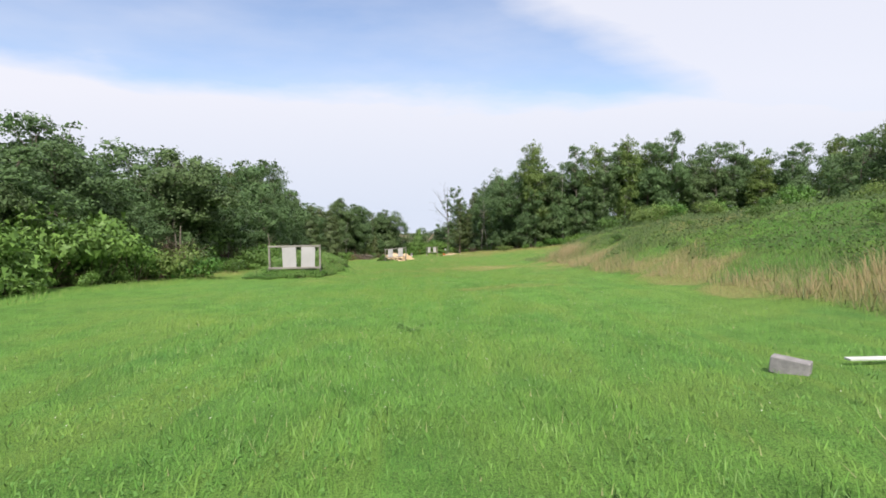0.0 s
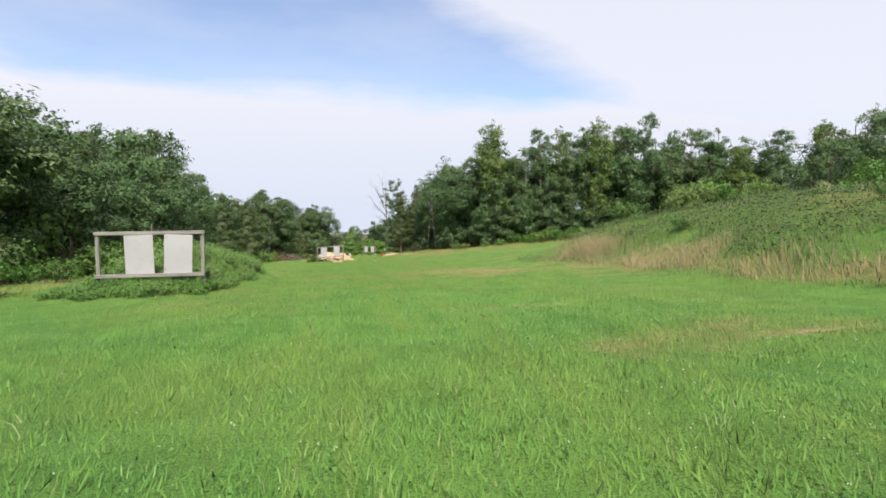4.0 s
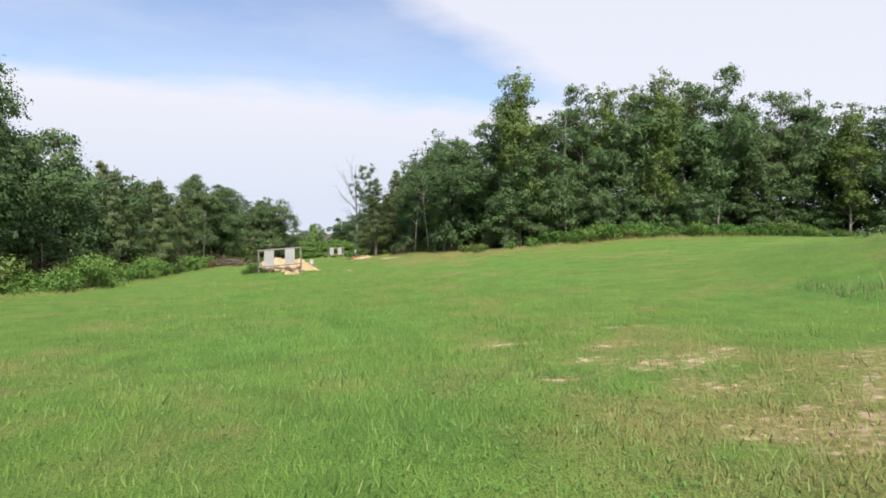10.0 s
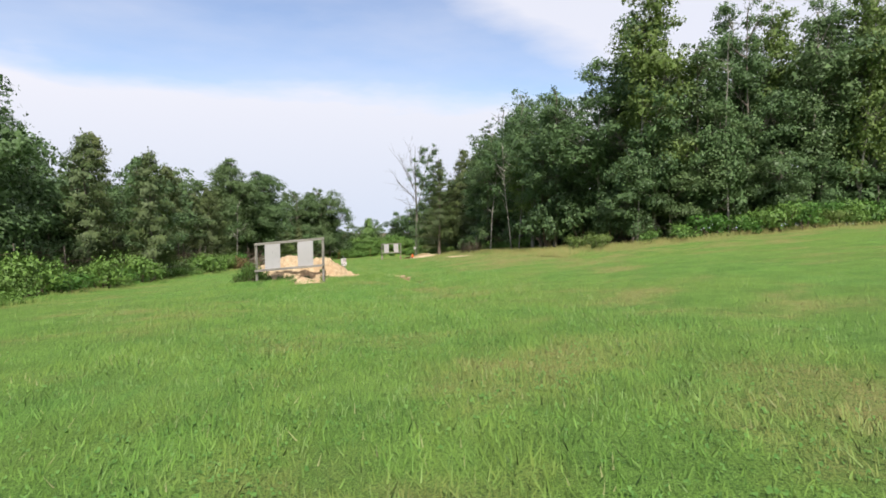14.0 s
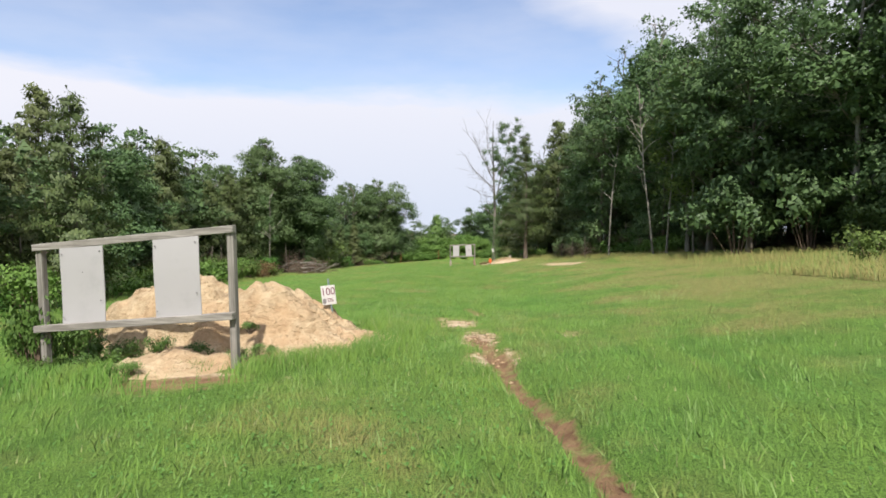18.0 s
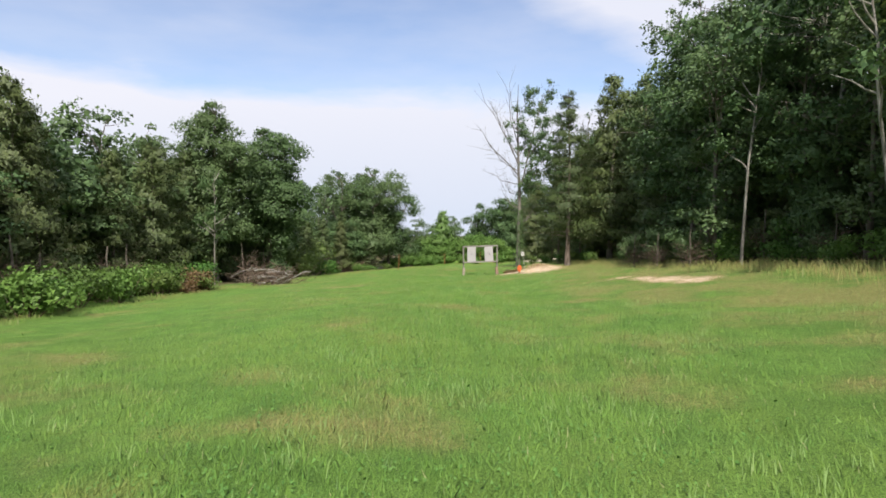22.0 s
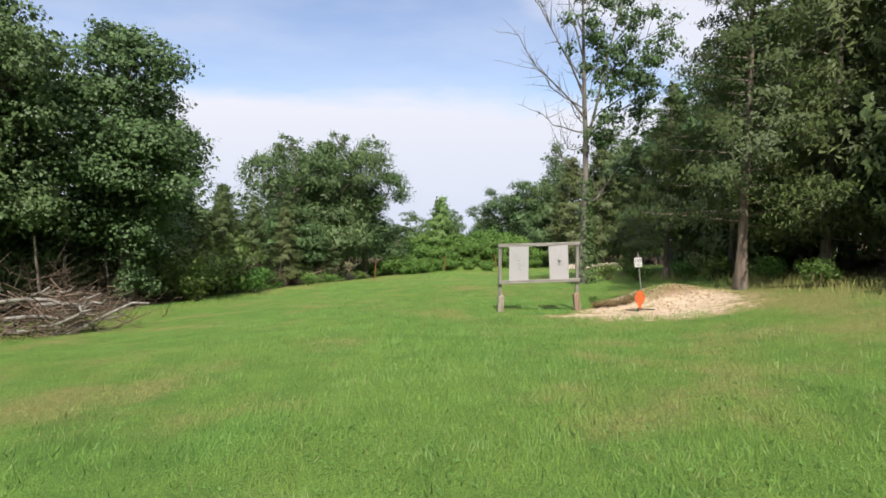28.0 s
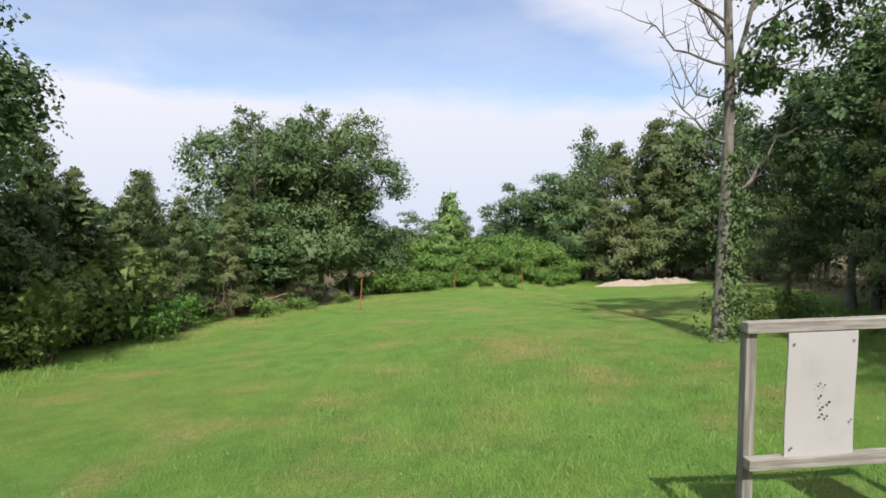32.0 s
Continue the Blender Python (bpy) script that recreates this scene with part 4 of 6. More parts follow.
BACK_TREES = [Stock(broadleaf("forest_tree", 51 + i, 10.0, 3.4, 0.06, 2500, 0.27, OAK, BARK, "broadleaf tree deep in the wood", 50, 0.13, 0.62, 0.0, False, 1.1), "trees in the wood") for i in range(3)]
CEDARS = [Stock(cedar("cedar_tree", 71 + i, 9.0, 2.1, 6200, 0.205, "dark evergreen cedar with pointed top"), "cedars") for i in range(2)]
BUSHES = [Stock(bush("bush", 81 + i, 1.5, 1.25, 760, 0.135, m, "leafy green bramble bush at the meadow's edge"), "bushes along the edge") for i, m in enumerate((SHRUB, LIME, VINE, HEAP_WEED))]
DEAD_BRUSH = [Stock(dead_bush(201 + i), "dead undergrowth") for i in range(2)]
BRUSH = [Stock(bush("undergrowth_bush", 91 + i, 3.2, 1.9, 1150, 0.19, OAK, "dark undergrowth bush beneath the trees", 10), "undergrowth") for i in range(2)]
VINES = [Stock(bush("vine_bush", 96 + i, 2.2, 1.8, 1250, 0.185, VINE, "bright green vine thicket on the bank", 10), "vine thicket") for i in range(2)]


def wood_left():
    g = random.Random(5)
    crest = lambda y: float(np.interp(y, CREST_Y, CREST_H))
    line = lambda y: float(left_edge(y)) + 1.2
    for row, (back, gap) in enumerate(((6.2, 3.0), (9.4, 3.6), (13.6, 4.4))):
        y = 2.0 + row * 1.7
        while y < 150 + row * 2:
            x = line(y) - back + g.uniform(-1.0, 1.0)
            tall = crest(y) * (g.choice([0.72, 0.82, 0.9, 0.97, 1.0]) if row == 0 else g.choice([0.85, 0.93, 1.0, 1.06])) * g.uniform(0.95, 1.03)
            turn = g.uniform(0, 360)
            if row < 1 and not 121 < y < 128:
                if g.random() < (0.9 if y > 134 else 0.55 if 86 < y < 123 else 0.25 if y > 55 else 0.08):
                    g.choice(CEDARS).plant(x, y, tall / 9.2, turn)
                else:
                    g.choice(FRONT_OAKS).plant(x, y, g.uniform(0.95, 1.2), turn, 0.0, tall / 9.6 / g.uniform(0.95, 1.2))
            elif row >= 1:
                g.choice(BACK_TREES).plant(x, y, g.uniform(1.0, 1.25), turn, 0.0, tall / 10.8 / g.uniform(1.0, 1.2))
            y += gap * g.uniform(0.75, 1.25) * (0.84 if y < 62 else 1.0)
    for x, y, size in ((-14.6, 18.5, 1.3), (-15.8, 21.0, 1.5), (-14.9, 23.5, 1.2), (-16.6, 25.5, 1.6), (-15.4, 28.0, 1.0), (-18.2, 40.5, 1.9), (-17.6, 43.0, 1.4), (-16.8, 50.5, 1.3), (-18.6, 57.0, 1.5)):
        VINES[int(y) % 2].plant(x, y, size, g.uniform(0, 360), 0.3)
    FRONT_OAKS[2].plant(-20.6, 27.0, 0.9, 80, 0, 8.2 / 9.4 / 0.9)
    FRONT_OAKS[0].plant(-21.8, 62.5, 0.9, 10, 0, 12.2 / 9.4 / 0.9)
    for x, y, tall in ((-20.5, 65.5, 12.6), (-23.0, 69.0, 12.4), (-15.3, 150.6, 13.2), (-13.6, 152.4, 11.4), (-16.8, 151.2, 12.4), (-18.8, 148.4, 12.6), (-20.6, 153.0, 12.6), (-25.5, 119.5, 10.4)):
        BIG_TREES[int(y) % 2].plant(x, y, 0.82 if y < 100 else 0.95, g.uniform(0, 360), 0, tall / 12.8 / (0.82 if y < 100 else 0.95))
    for x, y, tall in ((-25.0, 95.5, 11.2), (-23, 104, 10.0), (-17.8, 88.0, 8.6), (-20.0, 84.5, 9.0), (-18.5, 138.5, 5.8), (-22, 142, 7.5), (-19.5, 136.0, 5.6), (-17.6, 143.5, 7.0), (-17.2, 140.8, 5.6), (-20.8, 139.2, 7.2)):
        CEDARS[int(y) % 2].plant(x, y, tall / 9.0, g.uniform(0, 360))
    y = 3.0
    while y < 150:
        edge, wood = float(left_edge(y)), line(y) - 3.6
        dense = 60 < y < 113
        if not 113.5 < y < 127.8:
            for back in (-0.1, 1.0, 2.2, 3.3):
                if (y > 126 and g.random() < 0.55) or back > edge - wood + 1.5 or g.random() < (0.08 if dense else 0.22) + 0.2 * (back < 0):
                    continue
                low = BUSHES[g.choice([0, 1, 2, 2, 2, 3])]
                low.plant(edge - back - g.uniform(-0.5, 0.9), y + g.uniform(-0.6, 0.6), g.choice([0.8, 1.0, 1.2, 1.4] if 92 < y < 113 else [0.6, 0.8, 1.0, 1.2] if dense else [0.45, 0.7, 0.9, 1.15]) * g.uniform(0.85, 1.2), g.uniform(0, 360), 0.1, g.uniform(0.4, 1.1))
        if g.random() < (0.95 if y < 62 else 0.7):
            g.choice(BRUSH).plant(wood - g.uniform(1.8, 4.5), y, g.uniform(0.6, 1.0) * (1.25 if y < 62 else 1.0), g.uniform(0, 360))
        if g.random() < 0.6:
            g.choice(BRUSH).plant(wood - g.uniform(5.5, 8.5), y, g.uniform(1.0, 1.5), g.uniform(0, 360))
        if y < 62 and g.random() < 0.35:
            g.choice(FRONT_OAKS).plant(wood - g.uniform(0.6, 2.0), y, g.uniform(0.4, 0.6), g.uniform(0, 360), 0.4)
        if g.random() < 0.55:
            g.choice(DEAD_BRUSH).plant(wood - g.uniform(-0.2, 1.2), y, g.uniform(0.7, 1.2), g.uniform(0, 360))
        y += g.uniform(1.2, 2.0)


EDGE_Y = [81, 84, 90, 105, 118, 128, 136]
EDGE_X = [14, 10.6, 8.8, 6.9, 5.8, 5.4, 7.0]


# height of the outline of the front that faces the start, and of the lane's right side
FRONT_X = [10, 11.5, 12.2, 15.3, 16.4, 17.8, 19, 22, 26, 30, 33, 35, 39, 42, 46, 50, 66]
FRONT_H = [10.8, 11.8, 15.4, 15.4, 11.6, 11.4, 13.6, 14.8, 15.6, 15.9, 16.2, 14.2, 15.0, 16.0, 15.2, 16.0, 16.0]
LANE_Y = [86, 94, 98, 104, 109, 113.5, 117, 121, 126, 131]
LANE_H = [11.4, 11.5, 12.1, 12.9, 13.6, 14.2, 11.5, 12.2, 12.4, 11.0]


def wood_right():
    g = random.Random(9)
    # the front that faces the start
    for row, (deep, gap) in enumerate(((0.0, 3.0), (3.6, 3.2), (8.0, 4.2))):
        x = 13.0 + row
        while x < 66:
            y = 82.5 + deep + g.uniform(-1.0, 1.0) - (0.9 * max(0, x - 42))
            kinds = LANE_TREES if row == 0 and x < 19 else TALL_TREES if row < 2 else BACK_TREES
            tall = float(np.interp(x, FRONT_X, FRONT_H)) * g.choice([0.82, 0.9, 0.96, 1.0] if row == 0 else [0.88, 0.95, 1.0])
            wide = g.choice([0.85, 0.95, 1.05]) * (1.0 if row < 2 else 1.3)
            g.choice(kinds).plant(x, y, wide, g.uniform(0, 360), 0, tall / (14.9 if row < 2 else 10.4) / wide)
            x += gap * g.uniform(0.75, 1.25)
    TALL_TREES[4].plant(13.7, 82.4, 0.95, 30, 0, 15.6 / 14.9 / 0.95)
    TALL_TREES[4].plant(26.5, 82.0, 0.85, 200, 0, 15.4 / 14.9 / 0.85)
    # lower growth before the front
    x = 12.0
    while x < 46:
        g.choice(FRONT_OAKS).plant(x, 81.6 + g.uniform(-0.8, 0.8), g.uniform(0.6, 0.85), g.uniform(0, 360), 0.4, g.uniform(0.7, 1.15))
        x += g.uniform(1.8, 4.0)
    # along the lane
    for row, (deep, gap) in enumerate(((0.8, 3.0), (4.6, 3.6), (9.0, 4.6))):
        y = 86.0 + row
        while y < 131:
            x = float(np.interp(y, EDGE_Y, EDGE_X)) + deep + g.uniform(-0.6, 0.8)
            if not (row == 0 and 112 < y < 121):
                kinds = BACK_TREES if row == 2 else LANE_TREES if y > 96 and row == 0 else TALL_TREES
                tall = float(np.interp(y, LANE_Y, LANE_H)) * g.choice([0.84, 0.92, 1.0])
                wide = g.uniform(0.72, 0.92) * (1.0 if row < 2 else 1.3)
                g.choice(kinds).plant(x, y, wide, g.uniform(0, 360), 0, tall / (14.9 if row < 2 else 10.4) / wide)
            y += gap * g.uniform(0.75, 1.25)
    # bushes before the front, undergrowth behind
    x = 9.0
    while x < 46:
        for _ in range(2 if 16 < x < 44 else 1):
            BUSHES[g.choice([1, 2, 2, 3])].plant(x + g.uniform(-0.6, 0.6), 79.0 + g.uniform(-0.9, 0.9), g.uniform(0.65, 1.2) * (0.55 if x < 13 else 1.0), g.uniform(0, 360), 0.05, g.uniform(0.7, 1.1))
        g.choice(BRUSH).plant(max(x, 11.5), 84.0 + g.uniform(-1, 2), g.uniform(0.5, 0.9), g.uniform(0, 360))
        g.choice(BRUSH).plant(x, 89.5 + g.uniform(-2, 3), g.uniform(1.1, 1.5), g.uniform(0, 360))
        x += g.uniform(1.3, 2.4)
    BUSHES[1].plant(8.3, 80.4, 0.62, 40, 0.05)
    BUSHES[1].plant(9.7, 80.2, 0.55, 130, 0.05)
    for x, y, size in ((6.3, 104.6, 0.62), (6.0, 107.8, 0.66), (5.7, 110.4, 0.58)):
        g.choice(BRUSH).plant(x, y, size, g.uniform(0, 360), 0.1)
        g.choice(DEAD_BRUSH).plant(x - 0.3, y - 0.9, 0.6, g.uniform(0, 360))
    y = 84.0
    while y < 134:
        if not 113 < y < 123:
            for _ in range(2):
                g.choice(BRUSH).plant(float(np.interp(y, EDGE_Y, EDGE_X)) + g.uniform(1.5, 5.5), y + g.uniform(-1, 1), g.uniform(0.4, 0.9), g.uniform(0, 360))
            for _ in range(2):
                low = CEDARS if g.random() < 0.35 else FRONT_OAKS
                g.choice(low).plant(float(np.interp(y, EDGE_Y, EDGE_X)) + g.uniform(1.8, 5.0), y + g.uniform(-1, 1), g.uniform(0.4, 0.72), g.uniform(0, 360), 0.6)
        g.choice(BRUSH).plant(float(np.interp(y, EDGE_Y, EDGE_X)) + g.uniform(6.5, 9), y, g.uniform(1.0, 1.4), g.uniform(0, 360))
        y += g.uniform(1.6, 2.8)


def wood_far():
    g = random.Random(13)
    # behind the end of the meadow
    for x, y, tall in ((1.5, 163, 9.0), (4.0, 165, 9.4), (-1.5, 166, 8.5), (6.8, 169, 13.5), (9.0, 161, 10.5), (11.0, 159, 13.0), (14.0, 157, 13.5), (12.5, 150, 11.0), (16.0, 148, 12.0),
                       (14.5, 141, 12.0), (18, 154, 13), (21, 158, 13), (11.5, 135, 11.5), (13, 130, 12), (24, 150, 13)):
        g.choice(FRONT_OAKS).plant(x, y, 1.15, g.uniform(0, 360), 0, tall / 9.0 / 1.15)
    for x, y in ((9.5, 157), (12, 155), (14, 152), (11, 147), (13, 144), (12, 138.5), (10.5, 133), (5, 163), (7, 160), (2, 161), (16, 150)):
        g.choice(BRUSH).plant(x, y, g.uniform(0.8, 1.2), g.uniform(0, 360))
    for i in range(30):
        x = -11 + 0.47 * i + g.uniform(-0.4, 0.4)
        VINES[i % 2].plant(x, 156.3 + g.uniform(-0.7, 0.9), g.uniform(0.6, 0.85), g.uniform(0, 360), 0.2)
        VINES[(i + 1) % 2].plant(x, 158.6 + g.uniform(-0.8, 0.8), g.uniform(0.8, 1.1), g.uniform(0, 360), 0.2)
    for i in range(22):
        VINES[i % 2].plant(-9.5 + 0.56 * i + g.uniform(-0.4, 0.4), 154.2 + g.uniform(-0.6, 0.9), g.uniform(0.4, 0.6), g.uniform(0, 360), 0.15)
    for i in range(9):
        VINES[i % 2].plant(-14.5 + 0.7 * i, 153.6 + g.uniform(-0.8, 1.6), g.uniform(0.6, 0.9), g.uniform(0, 360), 0.15)
    for row in range(2):
        for i in range(24):
            g.choice(BACK_TREES).plant(-52 + i * 4.2 + g.uniform(-1.5, 1.5), 186 + row * 9 + g.uniform(-3, 3), 0.8, g.uniform(0, 360), 0, g.uniform(0.68, 0.95))
    for i in range(22):
        g.choice(BRUSH).plant(10 + i * 2.4 + g.uniform(-0.8, 0.8), 95 + g.uniform(-1.5, 1.5), g.uniform(1.2, 1.6), g.uniform(0, 360))
        g.choice(BRUSH).plant(38 + i * 1.5 + g.uniform(-0.8, 0.8), 90 - 0.9 * max(0, i * 1.5 - 4) + g.uniform(-2, 2), g.uniform(1.2, 1.7), g.uniform(0, 360))
    for i in range(16):
        g.choice(BRUSH).plant(float(np.interp(88 + i * 2.6, EDGE_Y, EDGE_X)) + g.uniform(11, 14), 88 + i * 2.6, g.uniform(1.2, 1.6), g.uniform(0, 360))
    for i in range(16):
        g.choice(BRUSH).plant(3.0 + i * 0.9 + g.uniform(-0.5, 0.5), 159 + g.uniform(-1.5, 3), g.uniform(0.9, 1.4), g.uniform(0, 360))
    # on and behind the bank
    for x, y, s in ((42, 57, 0.85), (46, 53, 0.9), (49, 60, 0.9), (45, 66, 0.85), (52, 48, 0.9), (55, 56, 1.0), (50, 70, 0.9), (60, 50, 1.0)):
        g.choice(BIG_TREES).plant(x, y, s, g.uniform(0, 360))
    for i in range(64):
        BUSHES[(0, 3, 0, 2)[i % 4]].plant(g.uniform(9.5, 24), 10 + i * 0.6 + g.uniform(-0.5, 0.5), g.uniform(0.15, 0.45), g.uniform(0, 360), 0.05, g.uniform(0.6, 1.0))
    pale = Stock(bush("bush", 88, 1.5, 1.25, 900, 0.14, YELLOWING, "pale yellowing bush on top of the bank"), "bushes along the edge")
    pale.plant(28.1, 46.2, 1.25, 20)
    pale.plant(30.4, 45.6, 0.9, 120)
    BUSHES[2].plant(16.0, 42.4, 1.35, 40)
    BUSHES[3].plant(17.4, 42.0, 1.1, 140)
    for x, y, s in ((15, 41, 1.2), (17.5, 43, 1.1), (20, 42, 1.0), (22, 45, 1.3), (13.5, 44.5, 1.0), (25, 40, 1.2), (28, 44, 1.4), (19, 47, 1.2), (31, 40, 1.4)):
        g.choice(BUSHES).plant(x, y, s, g.uniform(0, 360))


NEAR_OAK = Stock(broadleaf("oak_tree", 65, 12.5, 3.5, 0.21, 34000, 0.155, OAK, BARK, "large spreading oak whose boughs reach over the grass", 230, 0.24, 0.62, 0.0, True, 0.95), "large oaks")
NEAR_OAK.plant(-19.8, 126.6, 1.15, 40, 0, 0.86)
NEAR_OAK.plant(-22.4, 121.6, 1.0, 190, 0, 1.06)
for oak_x, oak_y, oak_k in ((-21.8, 123.6, 0.9), (-19.0, 126.0, 0.7), (-21.6, 126.6, 1.0), (-20.6, 129.6, 0.9)):
    BRUSH[int(oak_y) % 2].plant(oak_x, oak_y, oak_k, oak_y * 40)
for oak_x, oak_y, oak_k in ((-17.4, 128.6, 1.1), (-18.1, 129.8, 1.8), (-19.0, 132.6, 2.3)):
    BUSHES[1].plant(oak_x, oak_y, oak_k, oak_y * 40, 0.1)
wood_left()
wood_right()
wood_far()
def wood_end():
    g = random.Random(17)
    for x, y, tall, kind in ((9.0, 125.5, 12, 0), (6.4, 127.6, 10, 2), (10.8, 118.0, 11, 1), (6.2, 131.4, 9.0, 1), (8.8, 130.5, 11, 2)):
        LANE_TREES[kind].plant(x, y, 0.9, g.uniform(0, 360), 0, tall / 14 / 0.9)
    for x, y, tall, kind in ((7.5, 111.4, 13.6, 0), (7.9, 108.4, 13.6, 2), (9.2, 105.6, 14.5, 2), (10.4, 103.0, 15, 1), (9.0, 109.2, 12.5, 0), (11.0, 107.5, 14, 2), (9.6, 100.2, 13.5, 1)):
        LANE_TREES[kind].plant(x, y, 1.0, g.uniform(0, 360), 0, tall / 14)
    for x, y, tall in ((5.3, 122.8, 9.5), (4.2, 126.4, 8.4), (4.4, 131.6, 6.6), (7.6, 112.2, 8.0)):
        near = copy_thing(near_cedar, pose(x, y, float(land(x, y)), 0, 0, g.uniform(0, 360)) @ Matrix.Diagonal((tall / 11.7, tall / 11.7, tall / 11.7, 1)))
        tagged(near, "bushy cedar with feathery sprays at the wood's edge")
    for x, y, tall, wide in ((6.6, 119.6, 12.8, 1.3), (8.6, 121.5, 12.0, 1.4), (6.8, 124.0, 10.2, 1.3), (8.0, 116.6, 11.6, 1.3), (6.0, 157.0, 10.8, 1.4), (9.0, 157.5, 12.4, 1.5), (11.6, 157.0, 11.6, 1.5)):
        CEDARS[int(y) % 2].plant(x, y, wide, g.uniform(0, 360), 0, tall / 9.0 / wide)
    for i in range(26):
        g.choice(BRUSH).plant(g.uniform(7.5, 12.5), 110 + i * 0.95, g.uniform(0.7, 1.2), g.uniform(0, 360))
    for i in range(30):
        y = 96 + i * 0.72
        x = float(np.interp(y, EDGE_Y, EDGE_X))
        if i % 5 == 4:
            g.choice(DEAD_BRUSH).plant(x + g.uniform(0.6, 1.6), y, g.uniform(0.5, 0.8), g.uniform(0, 360))
        else:
            BUSHES[g.choice([0, 0, 3, 3, 2])].plant(x + g.uniform(0.4, 2.2), y, g.uniform(0.5, 1.1), g.uniform(0, 360), 0.1, g.uniform(0.6, 1.1))
    for x, y in ((4.9, 119.6), (5.4, 120.6), (4.4, 122.4), (5.0, 117.2), (4.0, 124.0), (3.2, 127.0), (2.6, 129.6), (3.6, 130.4)):
        g.choice(BUSHES).plant(x, y, g.uniform(0.4, 0.7), g.uniform(0, 360))


def snag(x, y, tall, lean, label, seed):
    """A slim pale trunk with bare forks and a wisp of leaves."""
    g = np.random.default_rng(seed)
    tree = new("snag_tree")
    stem = curve_points(g, (0, 0, -0.2), (lean, 0.2, tall), 0.09, 10)
    limbs = [tube(stem, np.linspace(0.06, 0.015, 10), 7)]
    pts, outs = [], []
    for i in range(11):
        h = tall * g.uniform(0.35, 0.98)
        foot = np.array([np.interp(h, stem[:, 2], stem[:, c]) for c in range(3)])
        a, r = g.uniform(0, 6.28), g.uniform(0.5, 1.5)
        end = foot + [r * math.cos(a), r * math.sin(a), r * g.uniform(0.5, 1.2)]
        limbs.append(tube(curve_points(g, foot, end, 0.1, 5), np.linspace(0.03, 0.006, 5), 5))
        if i % 2:
            d = g.normal(0, 1, (70, 3))
            d /= np.linalg.norm(d, axis=1)[:, None]
            pts.append(end + d * g.uniform(0.1, 0.5, (70, 1)))
            outs.append(d)
    v, f = joined(limbs)
    part("trunk", mesh_of("trunk", v, f, PALE_BARK, smooth=True), None, tree, "slim pale bare trunk")
    part("crown", leaf_mesh("crown", leaves(g, np.concatenate(pts), np.concatenate(outs), 0.22), ELM), None, tree)
    tree.matrix_basis = pose(x, y, float(land(x, y)))
    return tagged(tree, label, "tree")


near_cedar = cedar("cedar_tree", 77, 13.0, 3.0, 11500, 0.16, "tall cedar with stout bare lower trunk beside the sand", 0.16, 0.175, YARD_CEDAR, WARM_BARK)
near_cedar.matrix_basis = pose(3.55, 118.6, float(land(3.55, 118.6))) @ Matrix.Diagonal((0.9, 0.9, 0.9, 1))
wood_end()
snag(7.6, 94.8, 8.6, -0.8, "slim pale leaning trunk before the dark wood", 401)
snag(8.1, 94.5, 7.6, 0.5, "slim pale forked trunk with few leaves", 402)
snag(9.1, 93.6, 8.0, 0.2, "straight pale bare trunk at the wood's edge", 403)
snag(12.2, 81.4, 11.0, 0.3, "slim pale trunk at the corner of the wood", 404)
snag(17.5, 80.9, 11.5, -0.4, "slender pale trunk before the trees", 405)
snag(7.0, 101.5, 9.0, 0.4, "thin grey bare trunk at the wood's edge", 406)
snag(-20.5, 117.5, 7.5, 0.2, "pale dead trunk standing among evergreens", 407)
snag(-18.0, 47.0, 8.0, 0.3, "thin pale trunk at the wood's edge", 408)
sapling = cedar("sapling", 78, 5.5, 1.9, 2600, 0.3, "pale green young tree on the vine bank", 0.05, 0.06, PALE)
sapling.matrix_basis = pose(-6.9, 158.0, float(land(-6.9, 158.0)) - 0.3)


# ---- things ----
def box(size, at=(0, 0, 0), bevel=0.006, m=None):
    bm = bmesh.new()
    bmesh.ops.create_cube(bm, size=1, matrix=Matrix.LocRotScale(at, None, size))
    if bevel:
        bmesh.ops.bevel(bm, geom=bm.edges[:], offset=bevel, segments=2, affect="EDGES", profile=0.5)
    if m is not None:
        bm.transform(m)
    return bm


